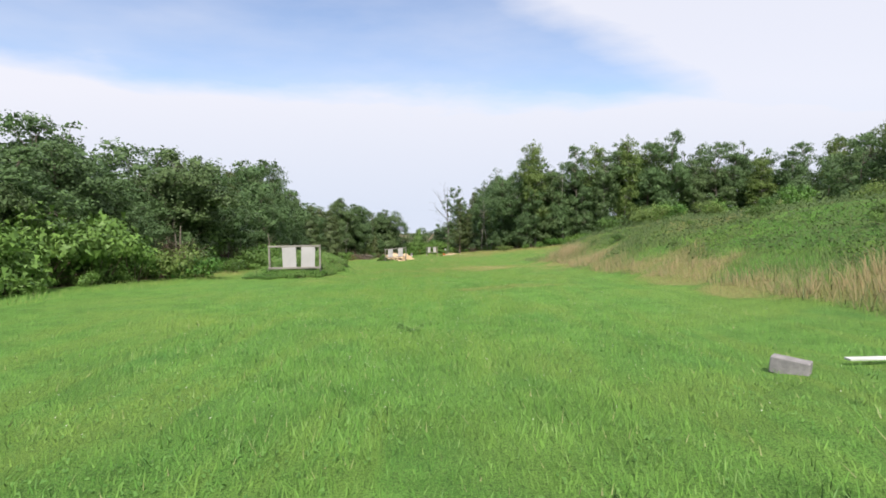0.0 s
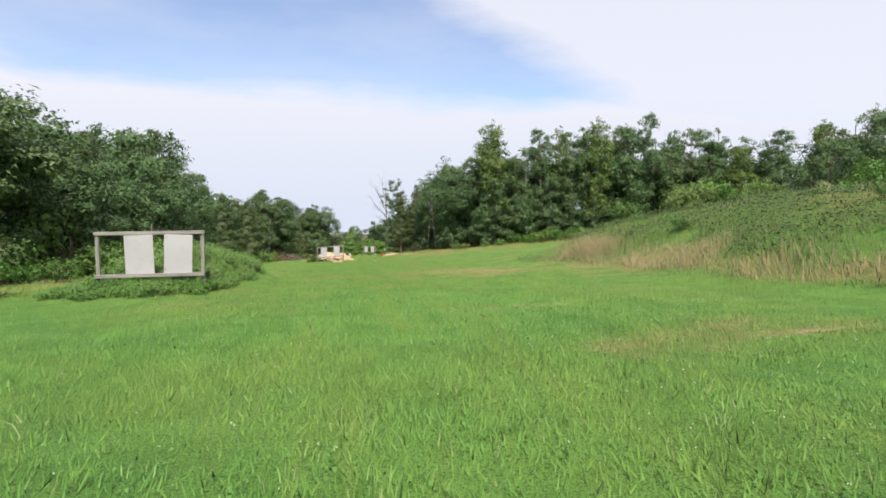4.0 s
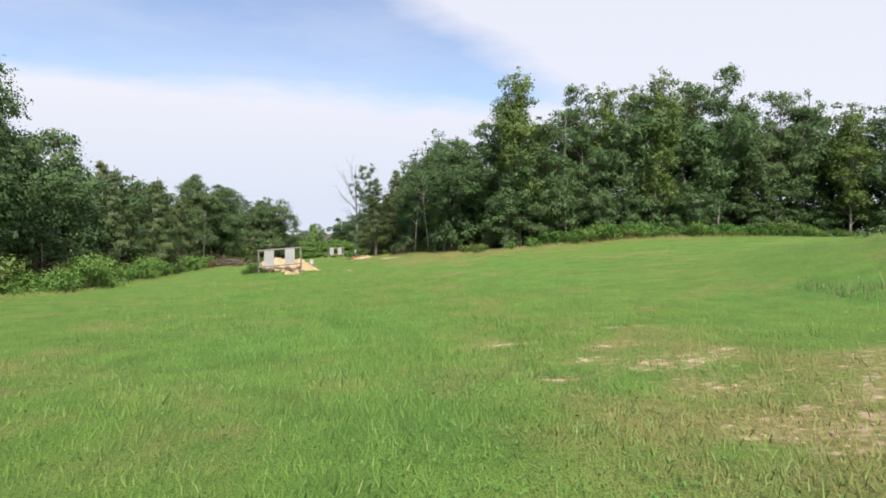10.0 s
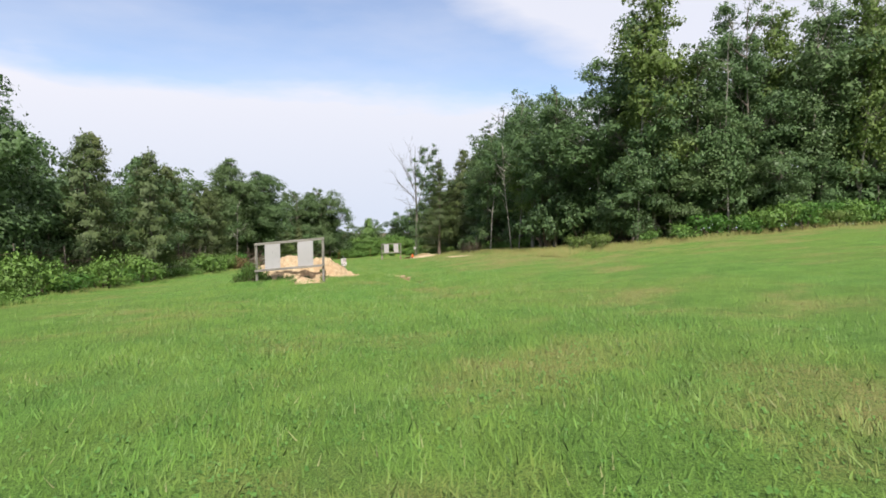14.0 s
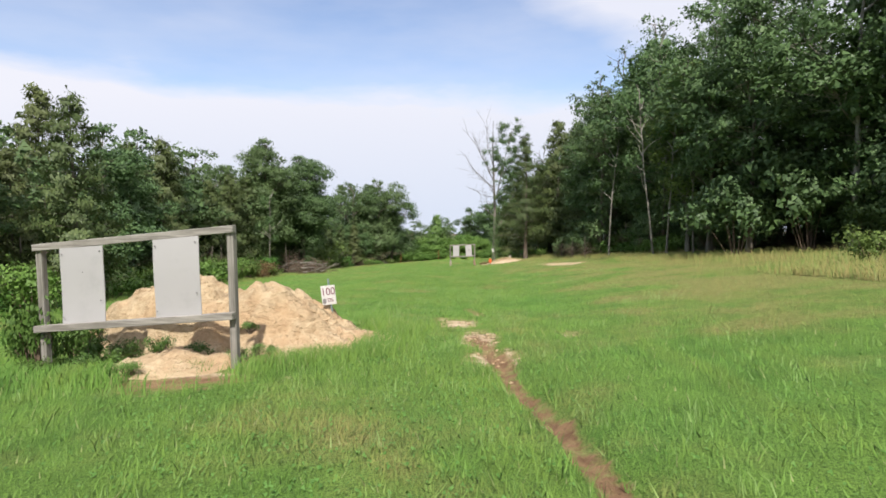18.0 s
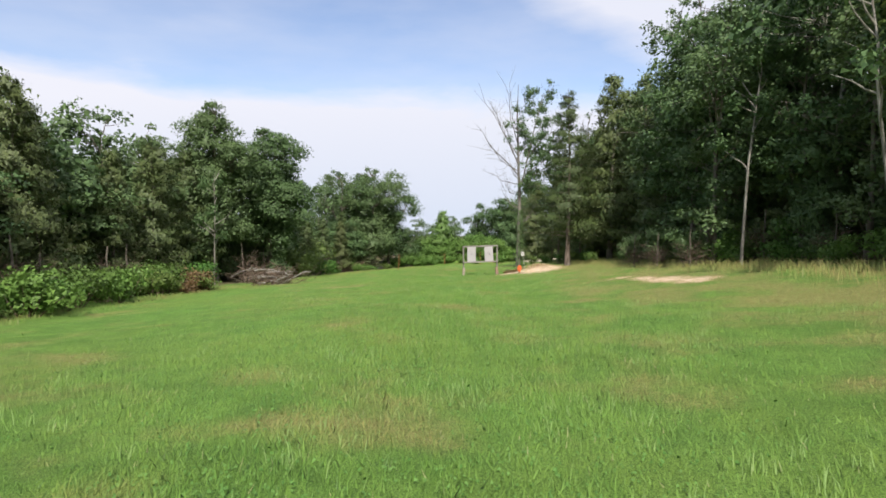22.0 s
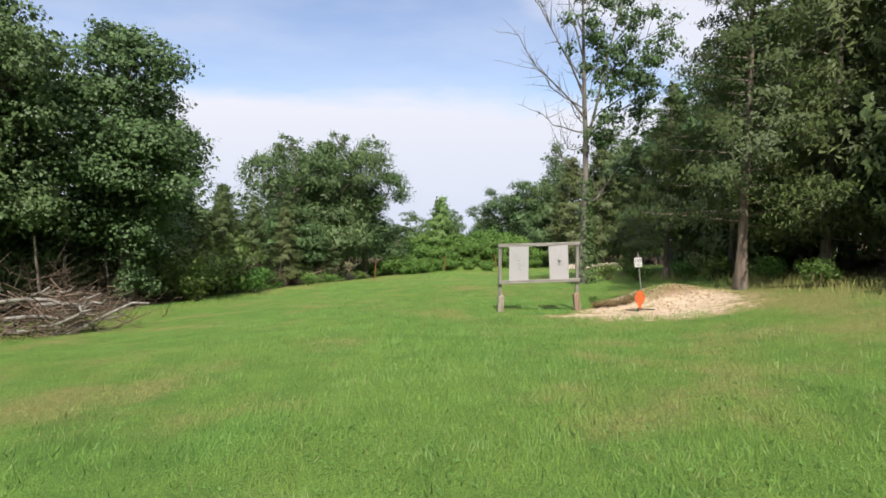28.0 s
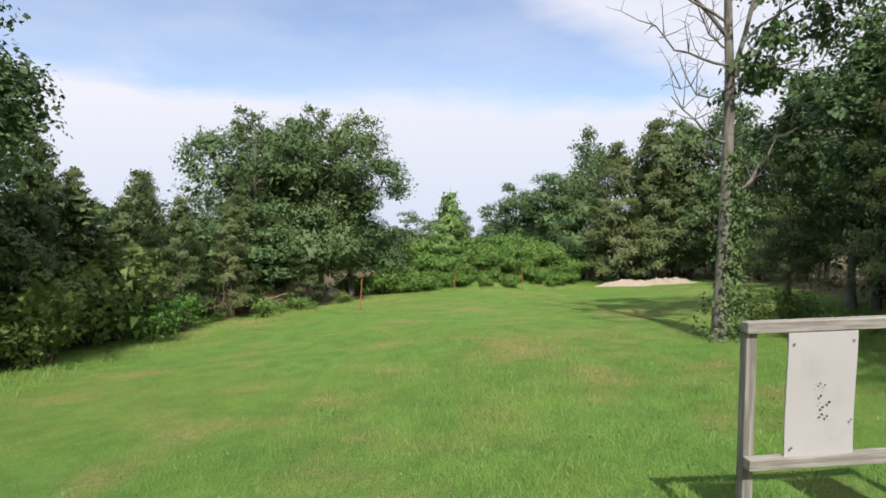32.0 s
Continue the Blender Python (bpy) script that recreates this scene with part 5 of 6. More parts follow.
def target_stand(x, y, turn, label, slope=0.0, width=2.5, low=0.62, high=1.72, board_width=0.62, shots=((0, 0.0),), stubs=False, hang=((-0.62, 0), (0.62, 0))):
    """Two posts, two rails and two hung boards, facing -y."""
    stand = new("target_stand")
    stand.matrix_basis = pose(x, y, float(land(x, y)), 0, 0, turn)
    shear = Matrix(((1, 0, 0, 0), (0, 1, 0, 0), (slope, 0, 1, 0), (0, 0, 0, 1)))
    w = width / 2
    for s in (-1, 1):
        foot = float(land(x + s * w * math.cos(radians(turn)), y + s * w * math.sin(radians(turn)))) - float(land(x, y))
        post = part("post", box((0.088, 0.088, high - foot + 0.3), (s * (w - 0.06), 0, (high + foot - 0.3) / 2), 0.008), POST_WOOD, stand)
        if stubs:
            stub = box((0.17, 0.15, 0.66), (0, 0, 0.17), 0.03)
            for v in stub.verts:
                v.co.x *= 1.0 + 0.35 * (0.5 - v.co.z) * (1 if s > 0 else -0.3)
                v.co.z += 0.05 * math.sin(v.co.x * 40) if v.co.z > 0.4 else 0
            stub.transform(pose(s * (w - 0.06) - 0.01, -0.125 if s < 0 else -0.115, foot, 0, 3 if s < 0 else -7, 8))
            part("stub", stub, STUB_WOOD if s < 0 else RED_STUB, post, "split grey stub post at the foot" if s < 0 else "split reddish stub post at the foot")
    part("top_rail", box((width, 0.09, 0.09), (0, -0.035, high), 0.008), RAIL_WOOD, stand)
    part("bottom_rail", box((width - 0.02, 0.09, 0.09), (0, -0.09, low), 0.008), RAIL_WOOD, stand)
    g = random.Random(int(y))
    for (cx, tilt), (hits, drop) in zip(hang, shots):
        m = Matrix.Translation((cx, -0.105, (high + low) / 2 - 0.01)) @ pose(0, 0, 0, 0, tilt, 0)
        bm = bmesh.new()
        bmesh.ops.create_grid(bm, x_segments=6, y_segments=8, size=0.5, matrix=Matrix.Diagonal((board_width, 1.0, 1, 1)))
        for v in bm.verts:
            v.co.z += 0.008 * math.sin(v.co.y * 5 + cx) + 0.006 * v.co.x
        bmesh.ops.solidify(bm, geom=bm.faces[:], thickness=0.012)
        bm.transform(m @ pose(0, 0, 0, 90, 0, 0))
        board = part("target_board", bm, PANEL, stand, "pale grey corrugated plastic board")
        for sx, sz in ((-1, 0.42), (1, 0.43), (1, -0.2), (-1, -0.4)):
            bm = bmesh.new()
            bmesh.ops.create_cone(bm, cap_ends=True, segments=8, radius1=0.011, radius2=0.008, depth=0.006, matrix=m @ Matrix.Translation((sx * (board_width / 2 - 0.04), -0.02, sz)) @ pose(0, 0, 0, 90, 0, 0))
            part("screw", bm, SMEAR, board)
        if hits:
            bm = bmesh.new()
            for _ in range(hits):
                q = abs(g.gauss(0, 0.09))
                c = (g.gauss(0, 0.025 + q * 0.2), -0.022, drop + g.gauss(0, 0.08))
                bmesh.ops.create_cone(bm, cap_ends=True, segments=7, radius1=g.uniform(0.003, 0.013), radius2=0.003, depth=0.006, matrix=Matrix.Translation(c) @ pose(0, 0, 0, 90, 0, 0))
            bm.transform(m)
            tagged(part("bullet_holes", bm, HOLES, board, "ragged dark bullet holes"), kind="stuff")
    for ob in stand.children_recursive:
        ob.data.transform(shear)
    return tagged(stand, label, "target stand", "target stands")


target_stand(-7.44, 27.95, 3, "weathered timber target stand with two grey boards among weeds", 0.012, 2.62, 0.26, 1.34, 0.68, ((0, 0), (0, 0)), False, ((-0.25, -1), (0.68, 2)))
target_stand(-6.2, 72.85, -7, "weathered timber target stand before a sandy mound", 0.085, 2.85, 0.60, 1.67, 0.63, ((1, 0.1), (0, 0)), False, ((-0.67, 1), (0.67, 0)))
target_stand(-2.345, 118.4, 7, "weathered timber target stand with shot-up boards", 0.02, 2.42, 0.92, 1.985, 0.57, ((10, -0.06), (34, 0.05)), True, ((-0.61, 0), (0.57, -3)))


def relief(x, y, seed, octaves=4):
    """Smooth value noise summed over octaves, about -1 to 1."""
    g = np.random.default_rng(seed)
    grid, total, gain = g.uniform(-1, 1, (64, 64)), np.zeros(np.shape(x)), 1.0
    for k in range(octaves):
        u, v = np.asarray(x) * 2 ** k + 17.3 * k + 40, np.asarray(y) * 2 ** k + 9.1 * k + 40
        i, j = np.floor(u).astype(int), np.floor(v).astype(int)
        a, b = u - i, v - j
        a, b = a * a * (3 - 2 * a), b * b * (3 - 2 * b)
        i0, i1, j0, j1 = i % 64, (i + 1) % 64, j % 64, (j + 1) % 64
        total = total + gain * (grid[i0, j0] * (1 - a) * (1 - b) + grid[i1, j0] * a * (1 - b) + grid[i0, j1] * (1 - a) * b + grid[i1, j1] * a * b)
        gain *= 0.55
    return total / 1.6


def heap(name, cx, cy, bumps, rx, ry, label, seed=1, clods=60, material=None):
    """A mound of dug soil as a height field, with lumps lying on it."""
    g = np.random.default_rng(seed)
    thing = new(name)
    n = 150
    gx, gy = np.meshgrid(np.linspace(-rx, rx, n), np.linspace(-ry, ry, n))
    x, y = gx.ravel(), gy.ravel()

    def top(x, y):
        h = np.zeros_like(x)
        for bx, by, r1, r2, t in bumps:
            rim = 1.08 + 0.13 * relief(x * 2.2, y * 2.2, seed + 5, 4)
            h = np.maximum(h, t * np.clip(rim - np.hypot((x - bx) / r1, (y - by) / r2) ** 1.5, 0, 1) ** 0.85)
        h = h + (0.26 * relief(x * 1.5, y * 1.5, seed, 6) - 0.10 * np.abs(relief(x * 3.1, y * 1.6, seed + 1, 4)) + 0.07 * relief(x * 6.0, y * 6.0, seed + 2, 4)) * np.clip(h * 3, 0, 1)
        edge = np.clip(1.0 - np.maximum(np.abs(x) / rx, np.abs(y) / ry), 0, 1) * 8
        return np.minimum(h, edge) - 0.08

    z = top(x, y) + land(x + cx, y + cy) - float(land(cx, cy))
    i = (np.arange(n - 1)[:, None] * n + np.arange(n - 1)[None]).ravel()
    part("soil", mesh_of("soil", np.column_stack([x, y, z]), np.column_stack([i, i + 1, i + n + 1, i + n]), material or SOIL, smooth=True), None, thing)
    pieces = []
    for _ in range(clods):
        k = g.integers(len(bumps))
        bx, by, r1, r2, t = bumps[k]
        px, py = bx + g.normal(0, r1 * 0.55), by + g.normal(0, r2 * 0.55)
        if abs(px) > rx * 0.95 or abs(py) > ry * 0.95:
            continue
        pz = float(top(np.array([px]), np.array([py]))[0]) + float(land(px + cx, py + cy)) - float(land(cx, cy))
        v = np.array([[1, 0, 0], [-1, 0, 0], [0, 1, 0], [0, -1, 0], [0, 0, 1], [0, 0, -1.0]]) * g.uniform(0.5, 1, (6, 1)) * (0.006 + 0.04 * g.uniform(0, 1) ** 3) * np.array([1, 1, 0.6])
        f = np.array([[0, 2, 4], [2, 1, 4], [1, 3, 4], [3, 0, 4], [2, 0, 5], [1, 2, 5], [3, 1, 5], [0, 3, 5]])
        pieces.append((v + [px, py, pz], f))
    v, f = joined(pieces)
    tagged(part("clod_scatter", mesh_of("clod_scatter", v, f, material or SOIL), None, thing), kind="stuff")
    thing.matrix_basis = pose(cx, cy, float(land(cx, cy)))
    return tagged(thing, label, "dirt mound")


heap("dirt_mound", -6.0, 75.0, ((-1.25, 0.2, 1.2, 1.3, 1.2), (-0.6, 0.1, 1.6, 1.4, 1.24), (0.75, -0.1, 1.5, 1.45, 1.0), (0.1, -1.9, 1.3, 0.9, 0.2), (1.5, -0.4, 0.9, 1.3, 0.42), (2.3, -0.5, 0.9, 0.7, 0.2)), 4.0, 4.0,
     "mound of pale sandy dug soil with clods", 3, 1500)
heap("dirt_mound", 6.8, 152.5, ((-1.4, 0, 2.4, 1.4, 0.34), (1.4, 0.3, 2.4, 1.4, 0.4)), 4.4, 2.4, "long low pile of pale grey sandy soil", 4, 30, GREY_SOIL)


def lettering(text, size, material, parent, m, thick=0.002):
    curve = bpy.data.curves.new("lettering", "FONT")
    curve.body, curve.size, curve.align_x, curve.align_y, curve.extrude = text, size, "CENTER", "CENTER", thick
    tmp = new("lettering", curve)
    me = bpy.data.meshes.new_from_object(tmp.evaluated_get(bpy.context.evaluated_depsgraph_get()))
    bpy.data.objects.remove(tmp)
    me.transform(m)
    me.materials.clear()
    me.materials.append(material)
    return part("lettering", me, material, parent)


def distance_sign(x, y, turn, lean, number, material, height, w, h, label, post_mat):
    sign = new("distance_sign")
    sign.matrix_basis = pose(x, y, float(land(x, y)), 0, lean, turn)
    part("post", box((0.03, 0.018, height + 0.5), (0.02, 0.016, height / 2 + 0.02), 0.003), post_mat, sign)
    board = part("board", box((w, 0.012, h), (0, 0, height), 0.003), SIGN_WHITE, sign, "white sign board")
    lettering(number, h * 0.44, material, board, pose(0, -0.008, height + h * 0.17, 90, 0, 0) @ Matrix.Diagonal((1.12, 1.25, 1, 1)))
    lettering("YDS", h * 0.26, material, board, pose(0, -0.008, height - h * 0.27, 90, 0, 0))
    if post_mat is TEAL:
        smear = bmesh.new()
        bmesh.ops.create_cone(smear, cap_ends=True, segments=9, radius1=0.042, radius2=0.034, depth=0.004, matrix=pose(-0.075, -0.011, height - h * 0.29, 90, 0, 0) @ Matrix.Diagonal((0.75, 1.15, 1, 1)))
        part("smear", smear, SMEAR, board, "dark grey smear over the lettering")
    return tagged(sign, label, "sign", "distance signs")


distance_sign(-4.16, 75.0, 2, -6, "100", SIGN_RED, 0.70, 0.235, 0.32, "white hundred yard sign leaning beside the mound", TEAL)
distance_sign(0.62, 118.35, 0, -6, "150", SIGN_BLACK, 1.0, 0.215, 0.27, "white distance sign on a thin metal post", STEEL)


def orange_plate(x, y):
    thing = new("knockdown_target")
    thing.matrix_basis = pose(x, y, float(land(x, y)), 0, 0, 12)
    bm = bmesh.new()
    outline = [(a * 0.86, b * 0.84) for a, b in [(-0.05, 0.0), (0.05, 0.0), (0.055, 0.15), (0.11, 0.19), (0.16, 0.27), (0.175, 0.38), (0.155, 0.48), (0.10, 0.56), (0.05, 0.60), (-0.05, 0.60), (-0.11, 0.56), (-0.16, 0.48), (-0.175, 0.38), (-0.16, 0.27), (-0.11, 0.19), (-0.055, 0.15)]]
    face = bm.faces.new([bm.verts.new((a, 0, b + 0.03)) for a, b in outline])
    ext = bmesh.ops.extrude_face_region(bm, geom=[face])
    bmesh.ops.translate(bm, verts=[v for v in ext["geom"] if isinstance(v, bmesh.types.BMVert)], vec=(0, 0.014, 0))
    bmesh.ops.recalc_face_normals(bm, faces=bm.faces[:])
    part("plate", bm, ORANGE, thing, "orange painted steel plate")
    for s in (-1, 1):
        part("foot_bar", box((0.36, 0.035, 0.03), (0, 0, 0), 0.004, pose(0.24 * s, 0.02 * s, 0.02, 0, 0, -32)), DARK_STEEL, thing, "dark steel bar")
    part("hinge", box((0.12, 0.05, 0.05), (0, 0.02, 0.035), 0.005), DARK_STEEL, thing)
    return tagged(thing, "orange knock-down steel target on bare sand", "target")


orange_plate(0.20, 117.1)


def block_and_board():
    x, y = 3.50, 5.55
    block = new("concrete_block")
    bm = box((0.35, 0.17, 0.17), (0, 0, 0.065), 0.012)
    part("body", bm, CONCRETE, block)
    block.matrix_basis = pose(x, y, float(land(x, y)), 0, 4, -42)
    tagged(block, "grey concrete block lying in the grass", "block")
    x, y = 4.86, 5.9
    board = new("white_plank")
    part("plank", box((1.1, 0.09, 0.022), (0, 0, 0.06), 0.004), WHITE_PAINT, board)
    board.matrix_basis = pose(x, y, float(land(x, y)), 0, 0, 3)
    tagged(board, "white painted plank lying in the grass", "plank")


block_and_board()


def dead_tree(x, y):
    """A half-dead tree: forked trunk, bare limbs to one side, leafy boughs to the other."""
    g = np.random.default_rng(44)
    tree = new("dead_tree")
    trunk = np.array([(0, 0, -0.4), (0.0, 0, 0.3), (0.04, 0, 1.8), (0.08, 0, 3.6), (0.12, 0.04, 5.4), (0.1, 0, 7.0)])
    pale = np.array([(0.1, 0, 6.9), (0.04, 0.05, 8.4), (0.0, 0.1, 10.4), (-0.1, 0, 12.8), (0.0, 0, 15.6)])
    green = np.array([(0.1, 0, 6.7), (0.5, 0.1, 8.0), (0.95, 0, 10.2), (1.5, 0.1, 12.4), (2.1, 0.2, 14.8)])
    limbs = [tube(trunk, [0.28, 0.205, 0.168, 0.152, 0.138, 0.122], 12), tube(pale, [0.122, 0.108, 0.085, 0.055, 0.018], 8), tube(green, [0.075, 0.065, 0.052, 0.036, 0.016], 8)]
    clumps = []
    # stem, height it leaves at, bearing, reach, rise, thickness, leaf clumps
    for stem, h, a, r, up, thick, leafy in ((trunk, 3.9, 10, 1.3, 1.2, 0.07, 0), (trunk, 5.2, 178, 1.3, 1.0, 0.045, 0), (trunk, 6.6, 175, 1.5, 0.15, 0.03, 0), (pale, 7.2, 195, 2.6, 0.9, 0.035, 0),
                                            (pale, 7.9, 178, 3.3, 4.4, 0.052, 0), (pale, 8.8, 172, 2.3, 5.4, 0.05, 0), (pale, 8.3, 190, 2.6, 2.2, 0.035, 0), (pale, 7.6, 160, 1.1, 1.5, 0.03, 0), (pale, 8.6, 20, 1.0, 1.6, 0.03, 5), (trunk, 6.6, 5, 1.1, 0.9, 0.03, 5), (pale, 9.4, 5, 0.9, 1.5, 0.03, 4), (pale, 9.6, 150, 1.8, 3.6, 0.04, 0), (pale, 10.6, 184, 0.9, 5.0, 0.045, 0), (pale, 11.6, 120, 1.0, 2.4, 0.03, 0),
                                            (pale, 9.2, 215, 1.3, 2.6, 0.035, 0), (pale, 12.2, 20, 0.8, 2.2, 0.03, 2), (pale, 13.4, 200, 0.6, 1.9, 0.02, 0), (trunk, 6.2, 350, 1.6, 0.6, 0.04, 3),
                                            (green, 7.0, 5, 2.8, 1.9, 0.06, 5), (green, 7.8, 330, 2.6, 1.6, 0.05, 4), (green, 8.6, 25, 3.2, 2.4, 0.06, 6), (green, 9.6, 350, 2.6, 2.2, 0.05, 6), (green, 10.6, 190, 1.3, 1.6, 0.035, 3),
                                            (green, 11.2, 10, 2.0, 2.2, 0.04, 5), (green, 12.4, 60, 1.4, 1.8, 0.03, 4), (green, 13.2, 200, 1.0, 1.4, 0.025, 4), (green, 13.8, 340, 1.0, 1.4, 0.025, 4)):
        foot = np.array([np.interp(h, stem[:, 2], stem[:, c]) for c in range(3)])
        end = foot + [r * math.cos(radians(a)), r * math.sin(radians(a)), up]
        c = curve_points(g, foot, end, 0.16, 7, 0.12 if leafy else -0.25)
        limbs.append(tube(c, np.linspace(thick * (0.8 if leafy else 1.1), 0.014, 7), 6))
        for _ in range(11 if r > 1.0 else 5):
            i = g.integers(2, 7)
            tip = c[i] + (c[i] - foot) * 0.22 + g.normal(0, 0.42, 3) + [0, 0, 0.35]
            q = curve_points(g, c[i], tip, 0.07, 4)
            limbs.append(tube(q, [0.016, 0.012, 0.008, 0.003], 4))
            limbs.append(tube(curve_points(g, q[2], q[2] + g.normal(0, 0.25, 3) + [0, 0, 0.15], 0.04, 3), [0.008, 0.006, 0.003], 3))
            if leafy and g.uniform() < (0.55 if tip[2] < 12.5 else 0.25):
                clumps.append(tip)
        for _ in range(leafy):
            clumps.append(c[g.integers(3, 7)] + g.normal(0, 0.35, 3))
    v, f = joined(limbs)
    part("trunk", mesh_of("trunk", v, f, OLD_BARK, smooth=True), None, tree, "grey half-dead trunk and bare limbs")
    pts, outs = [], []
    for c in clumps:
        k = int(g.integers(30, 70))
        d = g.normal(0, 1, (k, 3))
        d /= np.linalg.norm(d, axis=1)[:, None]
        p = d * g.uniform(0.1, 0.5, (k, 1)) * [1.1, 1.1, 0.75]
        p[:, 2] -= 0.15
        pts.append(c + p)
        outs.append(d)
    part("crown", leaf_mesh("crown", leaves(g, np.concatenate(pts), np.concatenate(outs), 0.17, 0.4, 0.7, full=True), OAK), None, tree)
    k = 1100
    turn, up = g.normal(-0.4, 1.1, k), g.uniform(0, 1, k) ** 1.2 * 5.0
    d = np.column_stack([np.cos(turn), np.sin(turn), np.zeros(k)])
    at = np.column_stack([np.interp(up, trunk[:, 2], trunk[:, c]) for c in range(3)]) + d * (0.2 + g.uniform(0, 0.75, k) * (1 - up / 5.6))[:, None]
    part("climbing_vine", leaf_mesh("climbing_vine", leaves(g, at, d, 0.14, full=True), OAK), None, tree, "green vine leaves climbing the trunk")
    tree.matrix_basis = pose(x, y, float(land(x, y)))
    return tagged(tree, "half-dead tree with bare grey limbs and sparse leaves", "tree")


dead_tree(1.1, 128.9)


def brush_pile(x, y, turn, spread, sticks, seed, label, wood=None):
    """Felled limbs thrown on a heap."""
    g = np.random.default_rng(seed)
    pile = new("brush_pile")
    pieces = []
    for i in range(sticks):
        c = np.array([g.normal(0, spread * 0.5), g.normal(0, spread * 0.25), abs(g.normal(0.35, 0.4))])
        a, up = g.normal(0, 0.9), g.normal(0.12, 0.35)
        d = np.array([math.cos(a), math.sin(a), up]) * g.uniform(0.4, 1.3)
        r = 0.005 + 0.025 * g.uniform(0, 1) ** 2
        pieces.append(tube(curve_points(g, c - d, c + d, 0.13, 6), np.linspace(r, r * 0.35, 6), 4))
    v, f = joined(pieces)
    tagged(part("branch_tangle", mesh_of("branch_tangle", v, f, wood or TWIG, smooth=True), None, pile), kind="stuff")
    for i in range(7):
        c = np.array([g.normal(0, spread * 0.4), g.normal(-0.2, 0.3), 0.15 + 0.14 * i])
        d = np.array([1.0, g.normal(0, 0.3), g.normal(0.12, 0.25)]) * g.uniform(0.6, 1.2)
        v, f = tube(curve_points(g, c - d, c + d, 0.10, 7), np.linspace(0.065, 0.028, 7), 8)
        part("log", mesh_of("log", v, f, wood or DEAD_BARK, smooth=True), None, pile)
    pile.matrix_basis = pose(x, y, float(land(x, y)), 0, 0, turn)
    return tagged(pile, label, "brush pile", "brush piles")


brush_pile(-16.3, 117.4, 25, 1.9, 230, 21, "tangled pile of dead brown branches and logs")
brush_pile(-18.6, 121.4, -20, 1.9, 150, 22, "smaller pile of broken dead limbs")
brush_pile(-17.2, 142.6, 30, 2.2, 170, 23, "low heap of dry reddish brush", RED_TWIG)


def fence_post(x, y, lean):
    post = new("fence_post")
    part("stake", box((0.05, 0.012, 1.9), (0, 0, 0.65), 0.002), RUST, post)
    part("rib", box((0.012, 0.045, 1.9), (0, 0.026, 0.65), 0.002), RUST, post)
    post.matrix_basis = pose(x, y, float(land(x, y)), 0, lean, 20)
    return tagged(post, "rusty steel fence post without wire", "fence post", "fence posts")


fence_post(-11.0, 141.8, 4)
fence_post(-1.7, 152.0, -3)
fence_post(-6.4, 153.0, 2)


def weed(x, y, size, seed, material, label, tall=1.0, up=0.0):
    plant = bush("weed", seed, 0.5, 0.42, 620, 0.05, material, label, 14)
    plant.matrix_basis = pose(x, y, float(land(x, y)) + up - 0.1 * size) @ Matrix.Diagonal((size, size, size * tall, 1))
    return tagged(plant, category="weed")


weed(-0.72, 9.7, 0.5, 301, SHRUB, "dark weed clump in the mown grass", 0.45)
weed(-0.25, 10.1, 0.5, 307, SHRUB, "dark weed clump in the mown grass", 0.4)
weed(-0.55, 9.3, 0.42, 308, HEAP_WEED, "dark weed clump in the mown grass", 0.4)
weed(-0.45, 9.5, 0.32, 306, PALE, "low weed in the mown grass", 0.5)
weed(-4.35, 74.55, 0.5, 302, PALE, "small green weed at the mound's foot")
weed(-3.95, 75.2, 0.55, 303, PALE, "green weed beside the yard sign")
patch = weed(-8.2, 31.2, 1.0, 309, PALE, "pale green weed clump on the earth heap", 0.9)
for i in range(22):
    px, py = -7.6 + 2.0 * math.cos(i * 2.4) * (0.35 + 0.65 * (i / 22)), 30.8 + 3.2 * math.sin(i * 2.4) * (0.35 + 0.65 * (i / 22))
    k = 0.7 + 0.6 * ((i * 7) % 11) / 11
    copy_thing(patch, pose(px, py, float(land(px, py)) - 0.02, 0, 0, i * 50) @ Matrix.Diagonal((k, k, k * 0.9, 1)))
for wx, wy, ws in ((-6.25, 27.75, 0.8), (-6.55, 27.6, 0.7), (-6.05, 28.05, 0.7), (-8.6, 27.5, 0.8)):
    weed(wx, wy, ws, int(370 - wx * 20), HEAP_WEED, "rank weed at the stand's post", 1.0)
weed(-7.0, 26.9, 0.9, 304, PALE, "bright weed below the lower rail")
weed(-0.35, 120.0, 0.5, 305, SHRUB, "green weed beside the target stand")

for wx, wy, ws, wt in ((-7.75, 73.15, 1.0, 2.3), (-8.1, 73.5, 0.9, 1.9), (-7.45, 73.5, 0.7, 2.0), (-8.6, 73.9, 0.9, 1.3), (-7.9, 74.3, 0.9, 1.6)):
    weed(wx, wy, ws, int(-wx * 40), SHRUB, "tall leafy weed by the stand's post", wt)
for wx, wy, ws in ((-7.3, 72.6, 0.6), (-6.6, 73.1, 0.8), (-5.6, 73.2, 0.7), (-4.9, 72.9, 0.5), (-6.0, 72.3, 0.5), (-5.35, 74.2, 0.5), (-4.6, 73.2, 0.45)):
    weed(wx, wy, ws * 0.8, int(ws * 100 - wx * 10), PALE if ws < 0.55 else SHRUB, "green weed growing on sandy soil", 0.8, 0.08)
weed(-5.0, 73.55, 0.36, 341, PALE, "small grey-green weed on the mound's face", 0.9, 0.36)
weed(-4.75, 73.15, 0.3, 342, PALE, "small grey-green weed at the mound's foot", 0.9, 0.12)
g_edge = np.random.default_rng(61)
edge_n = 14000
